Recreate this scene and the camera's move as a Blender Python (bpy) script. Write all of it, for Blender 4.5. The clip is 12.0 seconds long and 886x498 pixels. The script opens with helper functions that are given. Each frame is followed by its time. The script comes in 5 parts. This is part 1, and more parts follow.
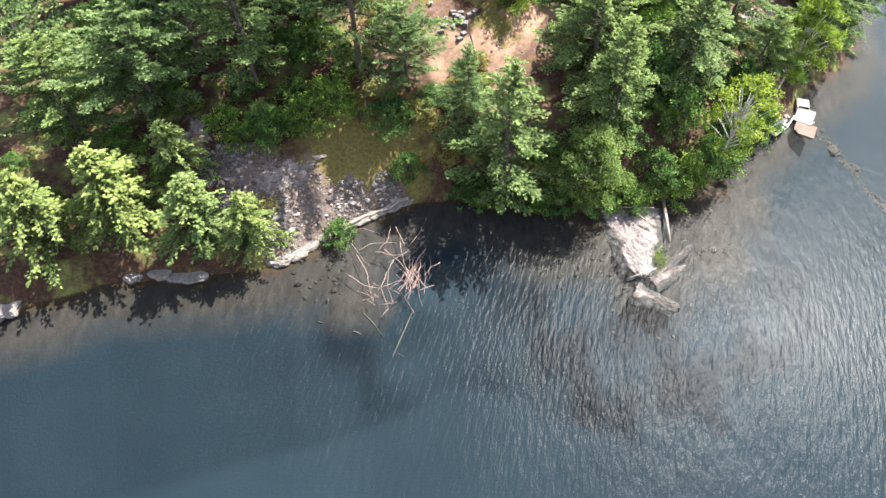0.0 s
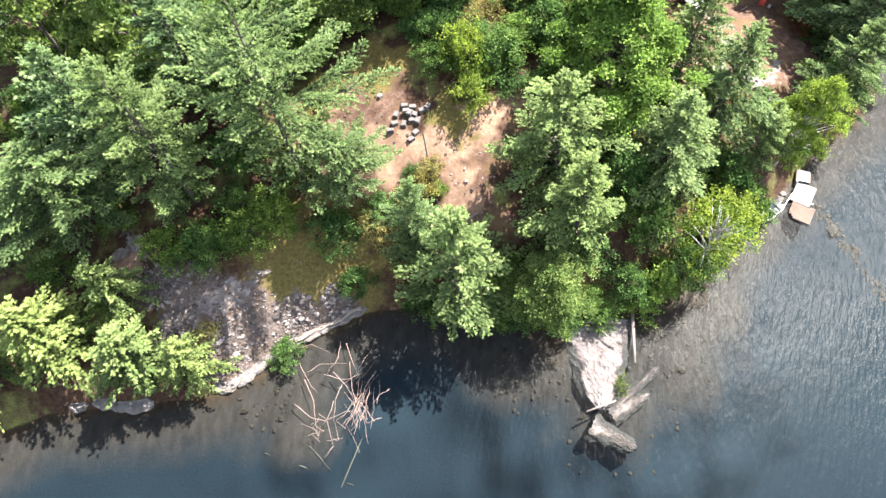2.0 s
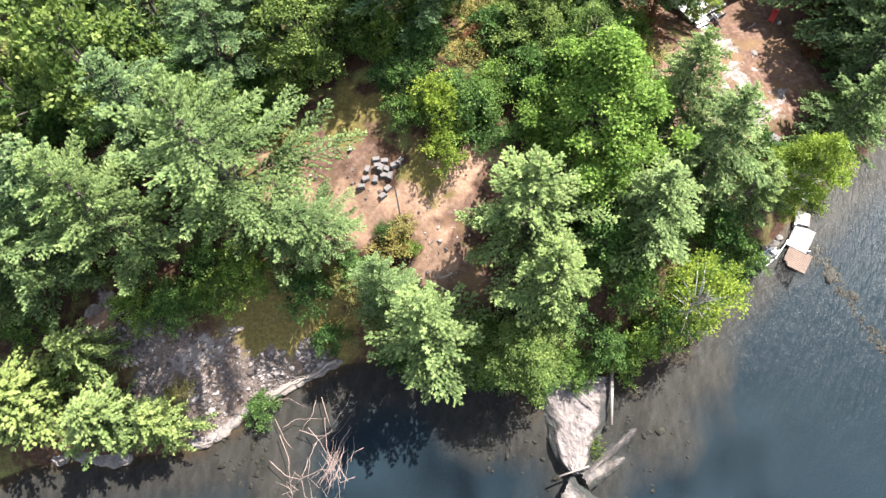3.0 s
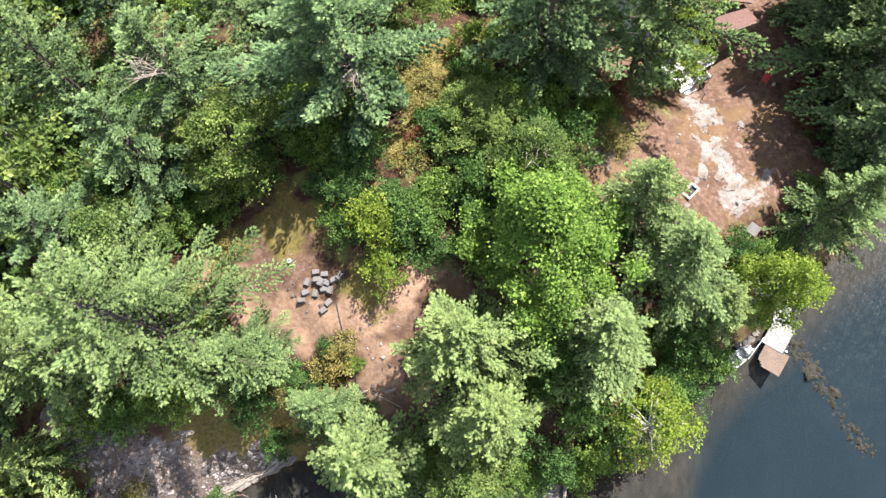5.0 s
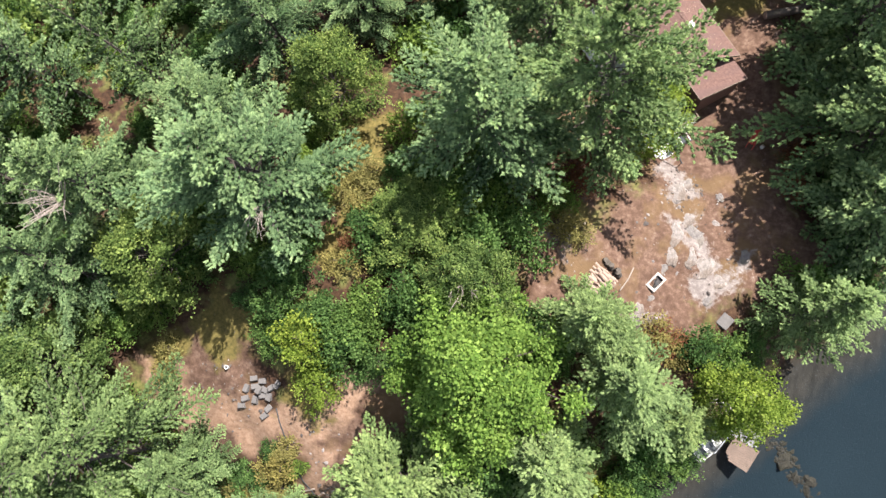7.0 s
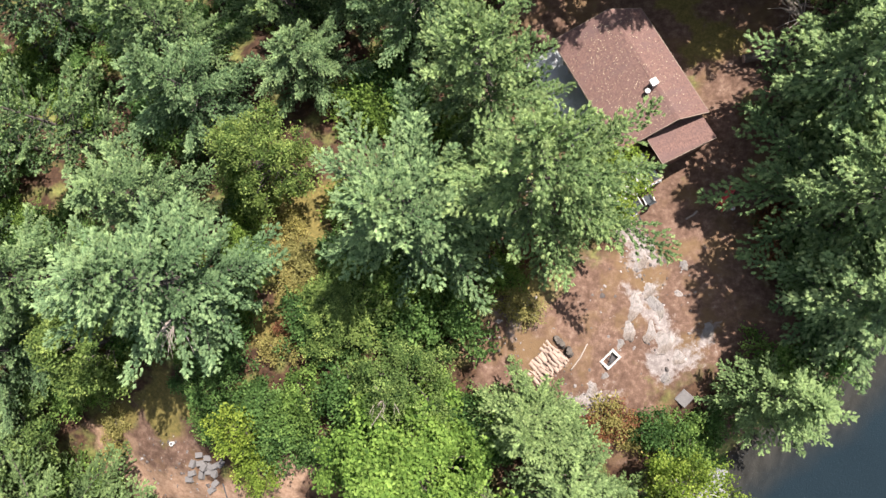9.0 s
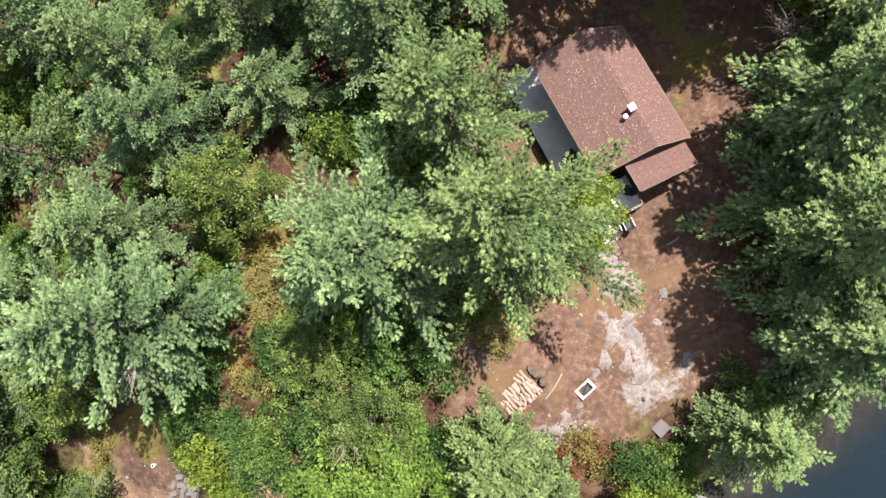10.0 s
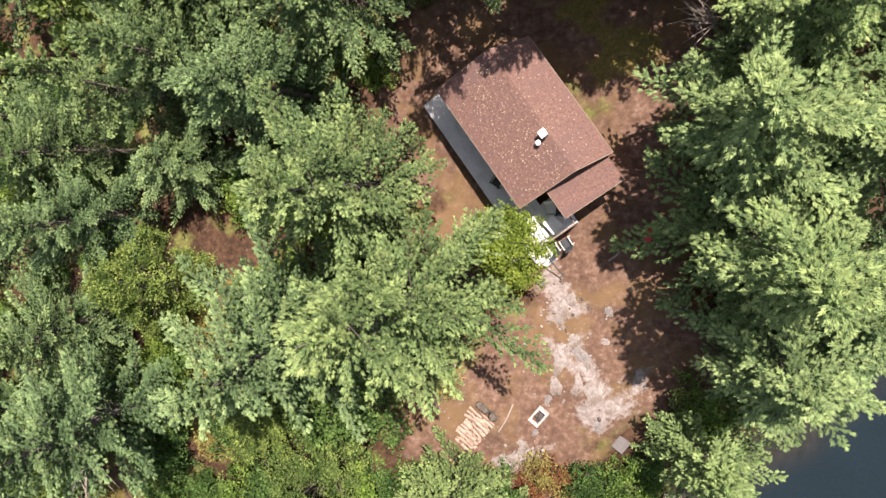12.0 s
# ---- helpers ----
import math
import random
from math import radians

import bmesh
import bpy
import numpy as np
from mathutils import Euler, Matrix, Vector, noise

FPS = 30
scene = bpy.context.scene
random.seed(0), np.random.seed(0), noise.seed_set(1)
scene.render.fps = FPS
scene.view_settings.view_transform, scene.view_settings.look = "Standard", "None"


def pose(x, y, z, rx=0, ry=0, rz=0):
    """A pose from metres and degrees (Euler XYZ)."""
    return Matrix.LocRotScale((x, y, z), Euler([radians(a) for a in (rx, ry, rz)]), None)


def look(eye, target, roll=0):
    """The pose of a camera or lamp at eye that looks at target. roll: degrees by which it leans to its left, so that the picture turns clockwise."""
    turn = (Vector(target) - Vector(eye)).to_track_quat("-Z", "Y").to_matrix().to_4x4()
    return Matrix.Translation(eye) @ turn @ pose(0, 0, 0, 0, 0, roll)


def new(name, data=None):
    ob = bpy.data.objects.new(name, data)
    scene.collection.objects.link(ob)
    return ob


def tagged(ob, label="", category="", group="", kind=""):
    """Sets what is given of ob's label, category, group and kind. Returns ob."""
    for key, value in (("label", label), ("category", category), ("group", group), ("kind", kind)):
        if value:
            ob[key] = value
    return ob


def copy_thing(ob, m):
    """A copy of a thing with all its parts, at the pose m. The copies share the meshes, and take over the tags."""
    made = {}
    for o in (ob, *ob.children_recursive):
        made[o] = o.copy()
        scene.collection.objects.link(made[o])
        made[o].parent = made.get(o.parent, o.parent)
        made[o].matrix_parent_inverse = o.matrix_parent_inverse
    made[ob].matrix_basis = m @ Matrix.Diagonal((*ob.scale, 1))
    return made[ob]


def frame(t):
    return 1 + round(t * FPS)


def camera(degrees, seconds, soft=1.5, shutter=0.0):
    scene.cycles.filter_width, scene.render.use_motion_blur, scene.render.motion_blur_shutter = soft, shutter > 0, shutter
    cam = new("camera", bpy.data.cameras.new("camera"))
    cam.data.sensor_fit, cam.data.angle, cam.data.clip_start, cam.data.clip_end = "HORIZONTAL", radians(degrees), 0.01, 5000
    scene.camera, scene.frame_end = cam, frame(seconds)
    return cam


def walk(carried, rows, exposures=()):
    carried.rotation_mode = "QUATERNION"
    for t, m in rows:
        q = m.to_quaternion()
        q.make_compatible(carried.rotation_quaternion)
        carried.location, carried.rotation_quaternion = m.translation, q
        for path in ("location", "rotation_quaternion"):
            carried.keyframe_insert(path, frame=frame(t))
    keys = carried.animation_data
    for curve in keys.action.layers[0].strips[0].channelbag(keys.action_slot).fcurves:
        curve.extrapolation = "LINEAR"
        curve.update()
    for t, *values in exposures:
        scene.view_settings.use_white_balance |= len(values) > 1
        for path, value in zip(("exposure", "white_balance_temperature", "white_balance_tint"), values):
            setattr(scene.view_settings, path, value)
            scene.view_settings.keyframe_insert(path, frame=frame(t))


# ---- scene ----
cam = camera(73.0, 12.0)
PATH = [
    (0, (0.582, -3.539, 32.358), (0.547, -2.324, 30.77), 0.5),
    (0.5, (1.463, -0.646, 33.689), (1.419, 0.526, 32.068), -0.1),
    (1, (2.795, 2.522, 35.082), (2.722, 3.637, 33.423), -1.6),
    (1.5, (3.925, 5.838, 36.492), (3.832, 6.888, 34.792), -2.7),
    (2, (5.126, 9.464, 37.856), (5.008, 10.432, 36.11), -4.3),
    (2.5, (6.376, 13.258, 39.086), (6.232, 14.132, 37.293), -6.5),
    (3, (7.629, 16.829, 39.983), (7.455, 17.62, 38.155), -9.1),
    (5, (12.414, 27.917, 41.666), (12.135, 28.503, 39.774), -21.5),
    (5.5, (13.483, 30.825, 41.596), (13.184, 31.353, 39.69), -25.4),
    (6, (14.544, 33.686, 41.597), (14.223, 34.146, 39.677), -30.7),
    (6.5, (15.7, 36.422, 41.503), (15.35, 36.816, 39.574), -37.4),
    (7, (16.911, 38.967, 41.248), (16.528, 39.299, 39.313), -44.9),
    (7.5, (17.984, 41.501, 40.867), (17.576, 41.765, 38.927), -52.8),
    (9.5, (21.642, 48.21, 39.419), (21.163, 48.327, 37.481), -71.8),
    (10, (22.887, 50.042, 38.984), (22.37, 50.098, 37.052), -79.1),
    (10.5, (24.227, 51.82, 38.481), (23.666, 51.811, 36.561), -85.9),
    (11, (25.7, 53.547, 37.835), (25.087, 53.472, 35.933), -91.8),
    (11.5, (27.222, 55.203, 37.106), (26.566, 55.061, 35.222), -98.3),
    (12, (29.125, 56.8, 36.122), (28.433, 56.592, 34.257), -109.0),
]
walk(cam, [(t, look(eye, target, roll)) for t, eye, target, roll in PATH], [(0.0, 2.6, 6500, 10), (0.5, 2.86, 6500, 10), (2.0, 2.77, 6500, 10), (3.0, 2.5, 6500, 10), (5.0, 2.25, 6500, 10), (6.0, 2.06, 6500, 10), (9.5, 1.86, 6600, 12), (12.0, 1.78, 7100, 18)])

# ---- world, sun ----
SUN_AZ, SUN_EL = 44.0, 54.0          # degrees clockwise from +y, and above the horizon
world = bpy.data.worlds.new("world")
scene.world = world
world.use_nodes = True
wn = world.node_tree
sky = wn.nodes.new("ShaderNodeTexSky")
sky.sky_type, sky.sun_disc = "NISHITA", False
sky.sun_elevation, sky.sun_rotation = radians(SUN_EL), radians(SUN_AZ)
# broken white cloud over the blue, out of view, added to lift fill light
way, cloud, cover, mix = (wn.nodes.new("ShaderNode" + k) for k in ("TexCoord", "TexNoise", "ValToRGB", "Mix"))
cloud.inputs["Scale"].default_value, cloud.inputs["Detail"].default_value = 2.6, 5
cover.color_ramp.elements[0].position, cover.color_ramp.elements[1].position = 0.36, 0.6
cover.color_ramp.elements[1].color = (0.62, 0.62, 0.62, 1)
mix.data_type = "RGBA"
mix.inputs[7].default_value = (4.5, 4.6, 4.8, 1)
wn.links.new(way.outputs["Generated"], cloud.inputs["Vector"])
wn.links.new(cloud.outputs[0], cover.inputs[0])
wn.links.new(cover.outputs[0], mix.inputs[0])
wn.links.new(sky.outputs[0], mix.inputs[6])
wn.links.new(mix.outputs[2], wn.nodes["Background"].inputs[0])
wn.nodes["Background"].inputs[1].default_value = 0.09
sun = new("sun", bpy.data.lights.new("sun", "SUN"))
sun.data.energy, sun.data.angle, sun.data.color = 5.0, radians(0.6), (1.0, 0.95, 0.885)
ca, ce = radians(SUN_AZ), radians(SUN_EL)
sun.matrix_basis = look((math.sin(ca) * math.cos(ce) * 90, math.cos(ca) * math.cos(ce) * 90, math.sin(ce) * 90), (0, 0, 0))


# ---- materials ----
class Nodes:
    """A short way to write a node material."""

    def __init__(self, name):
        self.mat = bpy.data.materials.new(name)
        self.mat.use_nodes = True
        self.t = self.mat.node_tree
        self.b = self.t.nodes["Principled BSDF"]
        self.out = self.t.nodes["Material Output"]

    def add(self, kind, **values):
        n = self.t.nodes.new("ShaderNode" + kind)
        for k, v in values.items():
            setattr(n, k, v)
        return n

    def link(self, a, b):
        self.t.links.new(a, b)

    def put(self, sock, v):
        if hasattr(v, "is_output"):
            self.link(v, sock)
        else:
            sock.default_value = v

    def coord(self, kind="Object"):
        return self.add("TexCoord").outputs[kind]

    def noise(self, scale, detail=4, rough=0.55, vec=None, stretch=None, turn=0.0):
        n = self.add("TexNoise")
        n.inputs["Scale"].default_value, n.inputs["Detail"].default_value, n.inputs["Roughness"].default_value = scale, detail, rough
        v = vec or self.coord()
        if stretch:
            m = self.add("Mapping")
            m.inputs["Scale"].default_value = stretch
            m.inputs["Rotation"].default_value = (0, 0, radians(turn))
            self.link(v, m.inputs["Vector"])
            v = m.outputs[0]
        self.link(v, n.inputs["Vector"])
        return n.outputs[0]

    def ramp(self, fac, *stops):
        r = self.add("ValToRGB")
        while len(r.color_ramp.elements) < len(stops):
            r.color_ramp.elements.new(0.5)
        for e, (p, c) in zip(r.color_ramp.elements, stops):
            e.position, e.color = p, (*c, 1) if len(c) == 3 else c
        self.put(r.inputs[0], fac)
        return r.outputs[0]

    def mix(self, fac, a, b, blend="MIX"):
        m = self.add("Mix", data_type="RGBA", blend_type=blend)
        self.put(m.inputs[0], fac)
        for s, v in ((m.inputs[6], a), (m.inputs[7], b)):
            self.put(s, (*v, 1) if isinstance(v, tuple) and len(v) == 3 else v)
        return m.outputs[2]

    def math(self, op, a, b=0.0, clamp=False):
        m = self.add("Math", operation=op, use_clamp=clamp)
        self.put(m.inputs[0], a)
        self.put(m.inputs[1], b)
        return m.outputs[0]

    def bump(self, height, strength=0.4, distance=0.05):
        n = self.add("Bump")
        n.inputs["Strength"].default_value, n.inputs["Distance"].default_value = strength, distance
        self.link(height, n.inputs["Height"])
        self.link(n.outputs[0], self.b.inputs["Normal"])
        return n.outputs[0]

    def done(self, colour, rough=0.8, metal=0.0, spec=0.3):
        self.put(self.b.inputs["Base Color"], (*colour, 1) if isinstance(colour, tuple) else colour)
        self.put(self.b.inputs["Roughness"], rough)
        self.b.inputs["Metallic"].default_value = metal
        self.b.inputs["Specular IOR Level"].default_value = spec
        return self.mat


def grey(v):
    return (v, v, v)


def plain(name, colour, rough=0.7, metal=0.0, grain=18.0, depth=0.25, bump=0.15):
    """A surface of one colour with grain and worn patches."""
    n = Nodes(name)
    lo = tuple(c * (1 - depth) for c in colour)
    hi = tuple(min(1, c * (1 + depth * 0.6)) for c in colour)
    c = n.ramp(n.noise(grain, 6), (0.3, lo), (0.7, hi))
    c = n.mix(n.ramp(n.noise(grain * 0.12, 3), (0.45, grey(0)), (0.75, grey(1))), c, tuple(v * 0.72 for v in colour))
    n.bump(n.noise(grain * 2, 4), bump, 0.02)
    return n.done(c, rough, metal)


def foliage(name, dark, mid, light, through_light=0.3, tints=((0.90, 0.96, 0.94), (1.0, 1.0, 0.9), (1.09, 1.06, 0.86))):
    """Leaves: varies leaf by leaf, clump by clump and tree by tree."""
    n = Nodes(name)
    geo, info = n.add("NewGeometry"), n.add("ObjectInfo")
    # colour follows new growth plus painted shade: dark cores, light outer tops
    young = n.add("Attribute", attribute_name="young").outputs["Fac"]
    leaf_shade = n.math("ADD", n.math("MULTIPLY", geo.outputs["Random Per Island"], 0.2), n.math("MULTIPLY", young, 0.8))
    leaf = n.ramp(leaf_shade, (0.12, dark), (0.5, mid), (0.9, light))
    clump = n.ramp(n.noise(0.9, 2), (0.35, grey(0.78)), (0.68, grey(1.14)))
    c = n.mix(1.0, leaf, clump, "MULTIPLY")
    tree = n.ramp(info.outputs["Random"], (0.0, tints[0]), (0.5, tints[1]), (1.0, tints[2]))
    c = n.mix(0.8, c, n.mix(1.0, c, tree, "MULTIPLY"))
    n.done(c, 0.7, 0.0, 0.08)
    tr, mx = n.add("BsdfTranslucent"), n.add("MixShader")
    n.link(n.mix(1.0, c, (1.3, 1.42, 0.9), "MULTIPLY"), tr.inputs[0])
    mx.inputs[0].default_value = through_light
    n.link(n.b.outputs[0], mx.inputs[1])
    n.link(tr.outputs[0], mx.inputs[2])
    n.link(mx.outputs[0], n.out.inputs[0])
    return n.mat


# first colour darkens crown insides as painted shade, last lights the outer tips
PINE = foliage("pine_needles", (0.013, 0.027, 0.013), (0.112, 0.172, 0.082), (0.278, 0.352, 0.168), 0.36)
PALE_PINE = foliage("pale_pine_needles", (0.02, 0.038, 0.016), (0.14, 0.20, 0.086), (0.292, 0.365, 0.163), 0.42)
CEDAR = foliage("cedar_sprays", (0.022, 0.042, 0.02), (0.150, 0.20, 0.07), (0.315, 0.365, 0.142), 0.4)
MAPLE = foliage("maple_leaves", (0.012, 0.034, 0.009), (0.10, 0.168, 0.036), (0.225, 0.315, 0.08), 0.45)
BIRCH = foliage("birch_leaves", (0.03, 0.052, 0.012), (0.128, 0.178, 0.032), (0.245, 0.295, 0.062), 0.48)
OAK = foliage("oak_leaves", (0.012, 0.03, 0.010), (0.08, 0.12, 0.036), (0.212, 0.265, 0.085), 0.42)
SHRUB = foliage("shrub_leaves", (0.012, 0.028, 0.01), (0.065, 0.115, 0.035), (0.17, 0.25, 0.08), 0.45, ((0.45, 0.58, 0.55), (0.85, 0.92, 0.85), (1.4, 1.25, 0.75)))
RUST = foliage("dead_rusty_needles", (0.06, 0.022, 0.012), (0.12, 0.05, 0.028), (0.20, 0.095, 0.055), 0.3)
DRY = foliage("dry_shrub_leaves", (0.09, 0.08, 0.03), (0.165, 0.145, 0.052), (0.25, 0.21, 0.085))
BARK = plain("bark", (0.075, 0.062, 0.052), 0.9, 0, 14, 0.5, 0.6)
BARE = plain("weathered_wood", (0.21, 0.175, 0.15), 0.85, 0, 20, 0.35, 0.4)
PALE_BARK = plain("birch_bark", (0.45, 0.42, 0.38), 0.8, 0, 9, 0.5, 0.3)


def rock_material(name, lo, hi, patch):
    """Granite: speckle, streaks of lichen and stain, cracks, and a dark wet rim by the water."""
    n = Nodes(name)
    c = n.ramp(n.noise(2.2, 10, 0.72), (0.3, lo), (0.7, hi))
    c = n.mix(n.ramp(n.noise(0.8, 7, 0.65), (0.48, grey(0)), (0.56, grey(1))), c, patch)
    c = n.mix(n.ramp(n.noise(1.6, 8, 0.7, None, (3.0, 0.7, 1.0), 25), (0.56, grey(0)), (0.66, grey(0.8))), c, tuple(v * 0.55 for v in lo))
    v = n.add("TexVoronoi", feature="DISTANCE_TO_EDGE")
    v.inputs["Scale"].default_value = 1.5
    warp = n.add("Mix", data_type="VECTOR")
    warp.inputs[0].default_value = 0.25
    tex = n.add("TexNoise")
    tex.inputs["Scale"].default_value = 2.0
    n.link(n.coord(), warp.inputs[4])
    n.link(n.coord(), tex.inputs["Vector"])
    n.link(tex.outputs[1], warp.inputs[5])
    n.link(warp.outputs[1], v.inputs["Vector"])
    crack = n.ramp(v.outputs["Distance"], (0.0, grey(0.3)), (0.035, grey(1)))
    c = n.mix(0.4, c, n.mix(1.0, c, crack, "MULTIPLY"))
    pos = n.add("SeparateXYZ")
    n.link(n.add("NewGeometry").outputs["Position"], pos.inputs[0])
    level = n.math("ADD", pos.outputs[2], n.math("MULTIPLY", n.math("SUBTRACT", n.noise(3, 4), 0.5), 0.12))
    wet = n.ramp(level, (0.03, grey(0.32)), (0.10, grey(1)))
    n.bump(n.noise(5, 10, 0.75), 0.9, 0.10)
    return n.done(n.mix(1.0, c, wet, "MULTIPLY"), 0.85)


ROCK = rock_material("granite", (0.085, 0.074, 0.07), (0.18, 0.162, 0.154), (0.135, 0.115, 0.10))
PALE_ROCK = rock_material("bleached_granite", (0.10, 0.083, 0.076), (0.24, 0.212, 0.198), (0.13, 0.104, 0.088))


def ground_material():
    n = Nodes("forest_ground")

    def mask(name, soft=0.18, scale=0.9, amount=1.7):
        a = n.add("Attribute", attribute_name=name).outputs["Fac"]
        v = n.math("ADD", a, n.math("MULTIPLY", n.math("SUBTRACT", n.noise(scale, 7, 0.72), 0.5), amount))
        return n.ramp(v, (0.5 - soft, grey(0)), (0.5 + soft, grey(1)))

    litter = n.ramp(n.noise(3.5, 8, 0.7), (0.3, (0.014, 0.009, 0.006)), (0.5, (0.034, 0.018, 0.011)), (0.72, (0.075, 0.043, 0.024)))
    moss = n.ramp(n.noise(0.5, 4), (0.5, grey(0)), (0.66, grey(1)))
    c = n.mix(moss, litter, n.ramp(n.noise(6, 6), (0.3, (0.05, 0.06, 0.018)), (0.7, (0.13, 0.125, 0.04))))
    soil = n.ramp(n.noise(2.4, 9, 0.72), (0.28, (0.034, 0.018, 0.012)), (0.5, (0.076, 0.045, 0.032)), (0.72, (0.148, 0.097, 0.073)))
    soil = n.mix(n.ramp(n.noise(0.42, 5), (0.5, grey(0)), (0.62, grey(0.75))), soil, (0.095, 0.06, 0.03))
    c = n.mix(mask("soil", 0.18, 0.9, 1.4), c, soil)
    sand = n.ramp(n.noise(3.1, 9, 0.74), (0.26, (0.088, 0.052, 0.034)), (0.5, (0.178, 0.112, 0.076)), (0.74, (0.265, 0.178, 0.132)))
    c = n.mix(mask("path", 0.2, 1.1, 1.2), c, sand)
    grass = n.ramp(n.noise(5, 8, 0.7), (0.3, (0.045, 0.04, 0.013)), (0.55, (0.095, 0.075, 0.024)), (0.75, (0.165, 0.12, 0.042)))
    c = n.mix(mask("grass"), c, grass)
    rock = n.ramp(n.noise(3.0, 10, 0.75), (0.25, (0.06, 0.047, 0.042)), (0.5, (0.14, 0.118, 0.11)), (0.72, (0.25, 0.222, 0.212)))
    pebble = n.ramp(n.noise(7.0, 10, 0.8), (0.32, (0.036, 0.026, 0.021)), (0.5, (0.082, 0.063, 0.055)), (0.7, (0.185, 0.157, 0.145)))
    pebble = n.mix(n.ramp(n.noise(0.75, 6, 0.65), (0.44, grey(0)), (0.62, grey(0.85))), pebble, n.ramp(n.noise(4.0, 8, 0.75), (0.3, (0.035, 0.024, 0.017)), (0.7, (0.12, 0.083, 0.06))))
    c = n.mix(mask("gravel", 0.2, 1.4, 2.0), c, pebble)
    c = n.mix(mask("rock", 0.2, 2.4, 2.6), c, rock)
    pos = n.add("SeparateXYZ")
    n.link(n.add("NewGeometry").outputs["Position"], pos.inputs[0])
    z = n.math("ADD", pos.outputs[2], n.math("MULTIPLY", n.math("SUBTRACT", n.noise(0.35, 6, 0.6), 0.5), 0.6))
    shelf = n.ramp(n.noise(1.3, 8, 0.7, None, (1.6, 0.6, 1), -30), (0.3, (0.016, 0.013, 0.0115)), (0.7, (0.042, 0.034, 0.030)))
    # deep colour stands in for light absorbed and scattered in water, and reflected sky
    deep_water_tint = n.ramp(n.noise(0.10, 3), (0.3, (0.0068, 0.0122, 0.018)), (0.7, (0.010, 0.0168, 0.0235)))
    bed = n.mix(n.ramp(n.math("MULTIPLY", z, -0.4), (0.28, grey(0)), (0.6, grey(1))), shelf, deep_water_tint)
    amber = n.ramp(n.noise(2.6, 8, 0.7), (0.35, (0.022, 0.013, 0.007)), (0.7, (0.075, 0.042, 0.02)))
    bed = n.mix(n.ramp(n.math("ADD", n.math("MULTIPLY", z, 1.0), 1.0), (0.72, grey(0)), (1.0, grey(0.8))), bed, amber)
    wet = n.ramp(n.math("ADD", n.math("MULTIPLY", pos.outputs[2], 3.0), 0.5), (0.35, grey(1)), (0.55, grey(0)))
    n.bump(n.noise(7, 8, 0.7), 0.5, 0.06)
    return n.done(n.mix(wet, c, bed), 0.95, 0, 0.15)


def water_material():
    """Lake water: weakened reflectance over a see-through body, with long-crested ripples in gusty patches."""
    n = Nodes("lake_water")
    n.t.nodes.remove(n.b)
    turned = n.add("Mapping")
    turned.inputs["Rotation"].default_value = (0, 0, radians(14))
    n.link(n.add("NewGeometry").outputs["Position"], turned.inputs["Vector"])
    pos = turned.outputs[0]
    ripple = n.noise(1.0, 2, 0.5, pos, (3.4, 0.75, 1))
    fine = n.noise(1.0, 3, 0.6, pos, (8.0, 2.4, 1))
    swell = n.noise(0.22, 2, 0.5, pos)
    patch = n.ramp(n.noise(0.06, 3, 0.5, pos), (0.36, grey(0.35)), (0.62, grey(1)))
    h = n.math("ADD", n.math("MULTIPLY", n.math("ADD", ripple, n.math("MULTIPLY", fine, 0.42)), patch), n.math("MULTIPLY", swell, 0.3))
    b = n.add("Bump")
    b.inputs["Strength"].default_value, b.inputs["Distance"].default_value = 1.0, 0.095
    n.link(h, b.inputs["Height"])
    clear, gloss, mx, f = n.add("BsdfTransparent"), n.add("BsdfGlossy"), n.add("MixShader"), n.add("Fresnel")
    clear.inputs[0].default_value = (0.80, 0.86, 0.86, 1)
    gloss.inputs["Roughness"].default_value = 0.29
    f.inputs["IOR"].default_value = 1.085
    n.link(b.outputs[0], gloss.inputs["Normal"])
    n.link(b.outputs[0], f.inputs["Normal"])
    n.link(f.outputs[0], mx.inputs[0])
    n.link(clear.outputs[0], mx.inputs[1])
    n.link(gloss.outputs[0], mx.inputs[2])
    n.link(mx.outputs[0], n.out.inputs[0])
    return n.mat


GROUND, WATER = ground_material(), water_material()


# ---- mesh helpers ----
def mesh_of(name, verts, faces, material, smooth=False):
    me = bpy.data.meshes.new(name)
    me.from_pydata([tuple(v) for v in verts], [], [tuple(f) for f in faces])
    me.materials.append(material)
    if smooth:
        me.polygons.foreach_set("use_smooth", [True] * len(me.polygons))
    me.update()
    return me


def part(name, bm, material, parent=None, label="", smooth=False):
    """Links a bmesh as one mesh object under a thing or a part."""
    me = bpy.data.meshes.new(name)
    bm.to_mesh(me)
    bm.free()
    me.materials.append(material)
    if smooth:
        me.polygons.foreach_set("use_smooth", [True] * len(me.polygons))
    ob = new(name, me)
    ob.parent = parent
    return tagged(ob, label)


def thing(name, m, label, category, group="", kind=""):
    ob = new(name)
    ob.matrix_basis = m
    ob.empty_display_size = 0.2
    return tagged(ob, label, category, group, kind)


def box(bm, x0, x1, y0, y1, z0, z1, bevel=0.0, m=None):
    made = bmesh.ops.create_cube(bm, size=1.0)["verts"]
    mat = Matrix.Translation(((x0 + x1) / 2, (y0 + y1) / 2, (z0 + z1) / 2)) @ Matrix.Diagonal((x1 - x0, y1 - y0, z1 - z0, 1))
    bmesh.ops.transform(bm, matrix=(m or Matrix()) @ mat, verts=made)
    if bevel:
        edges = list({e for v in made for e in v.link_edges})
        bmesh.ops.bevel(bm, geom=edges, offset=bevel, segments=1, affect="EDGES")
    return bm


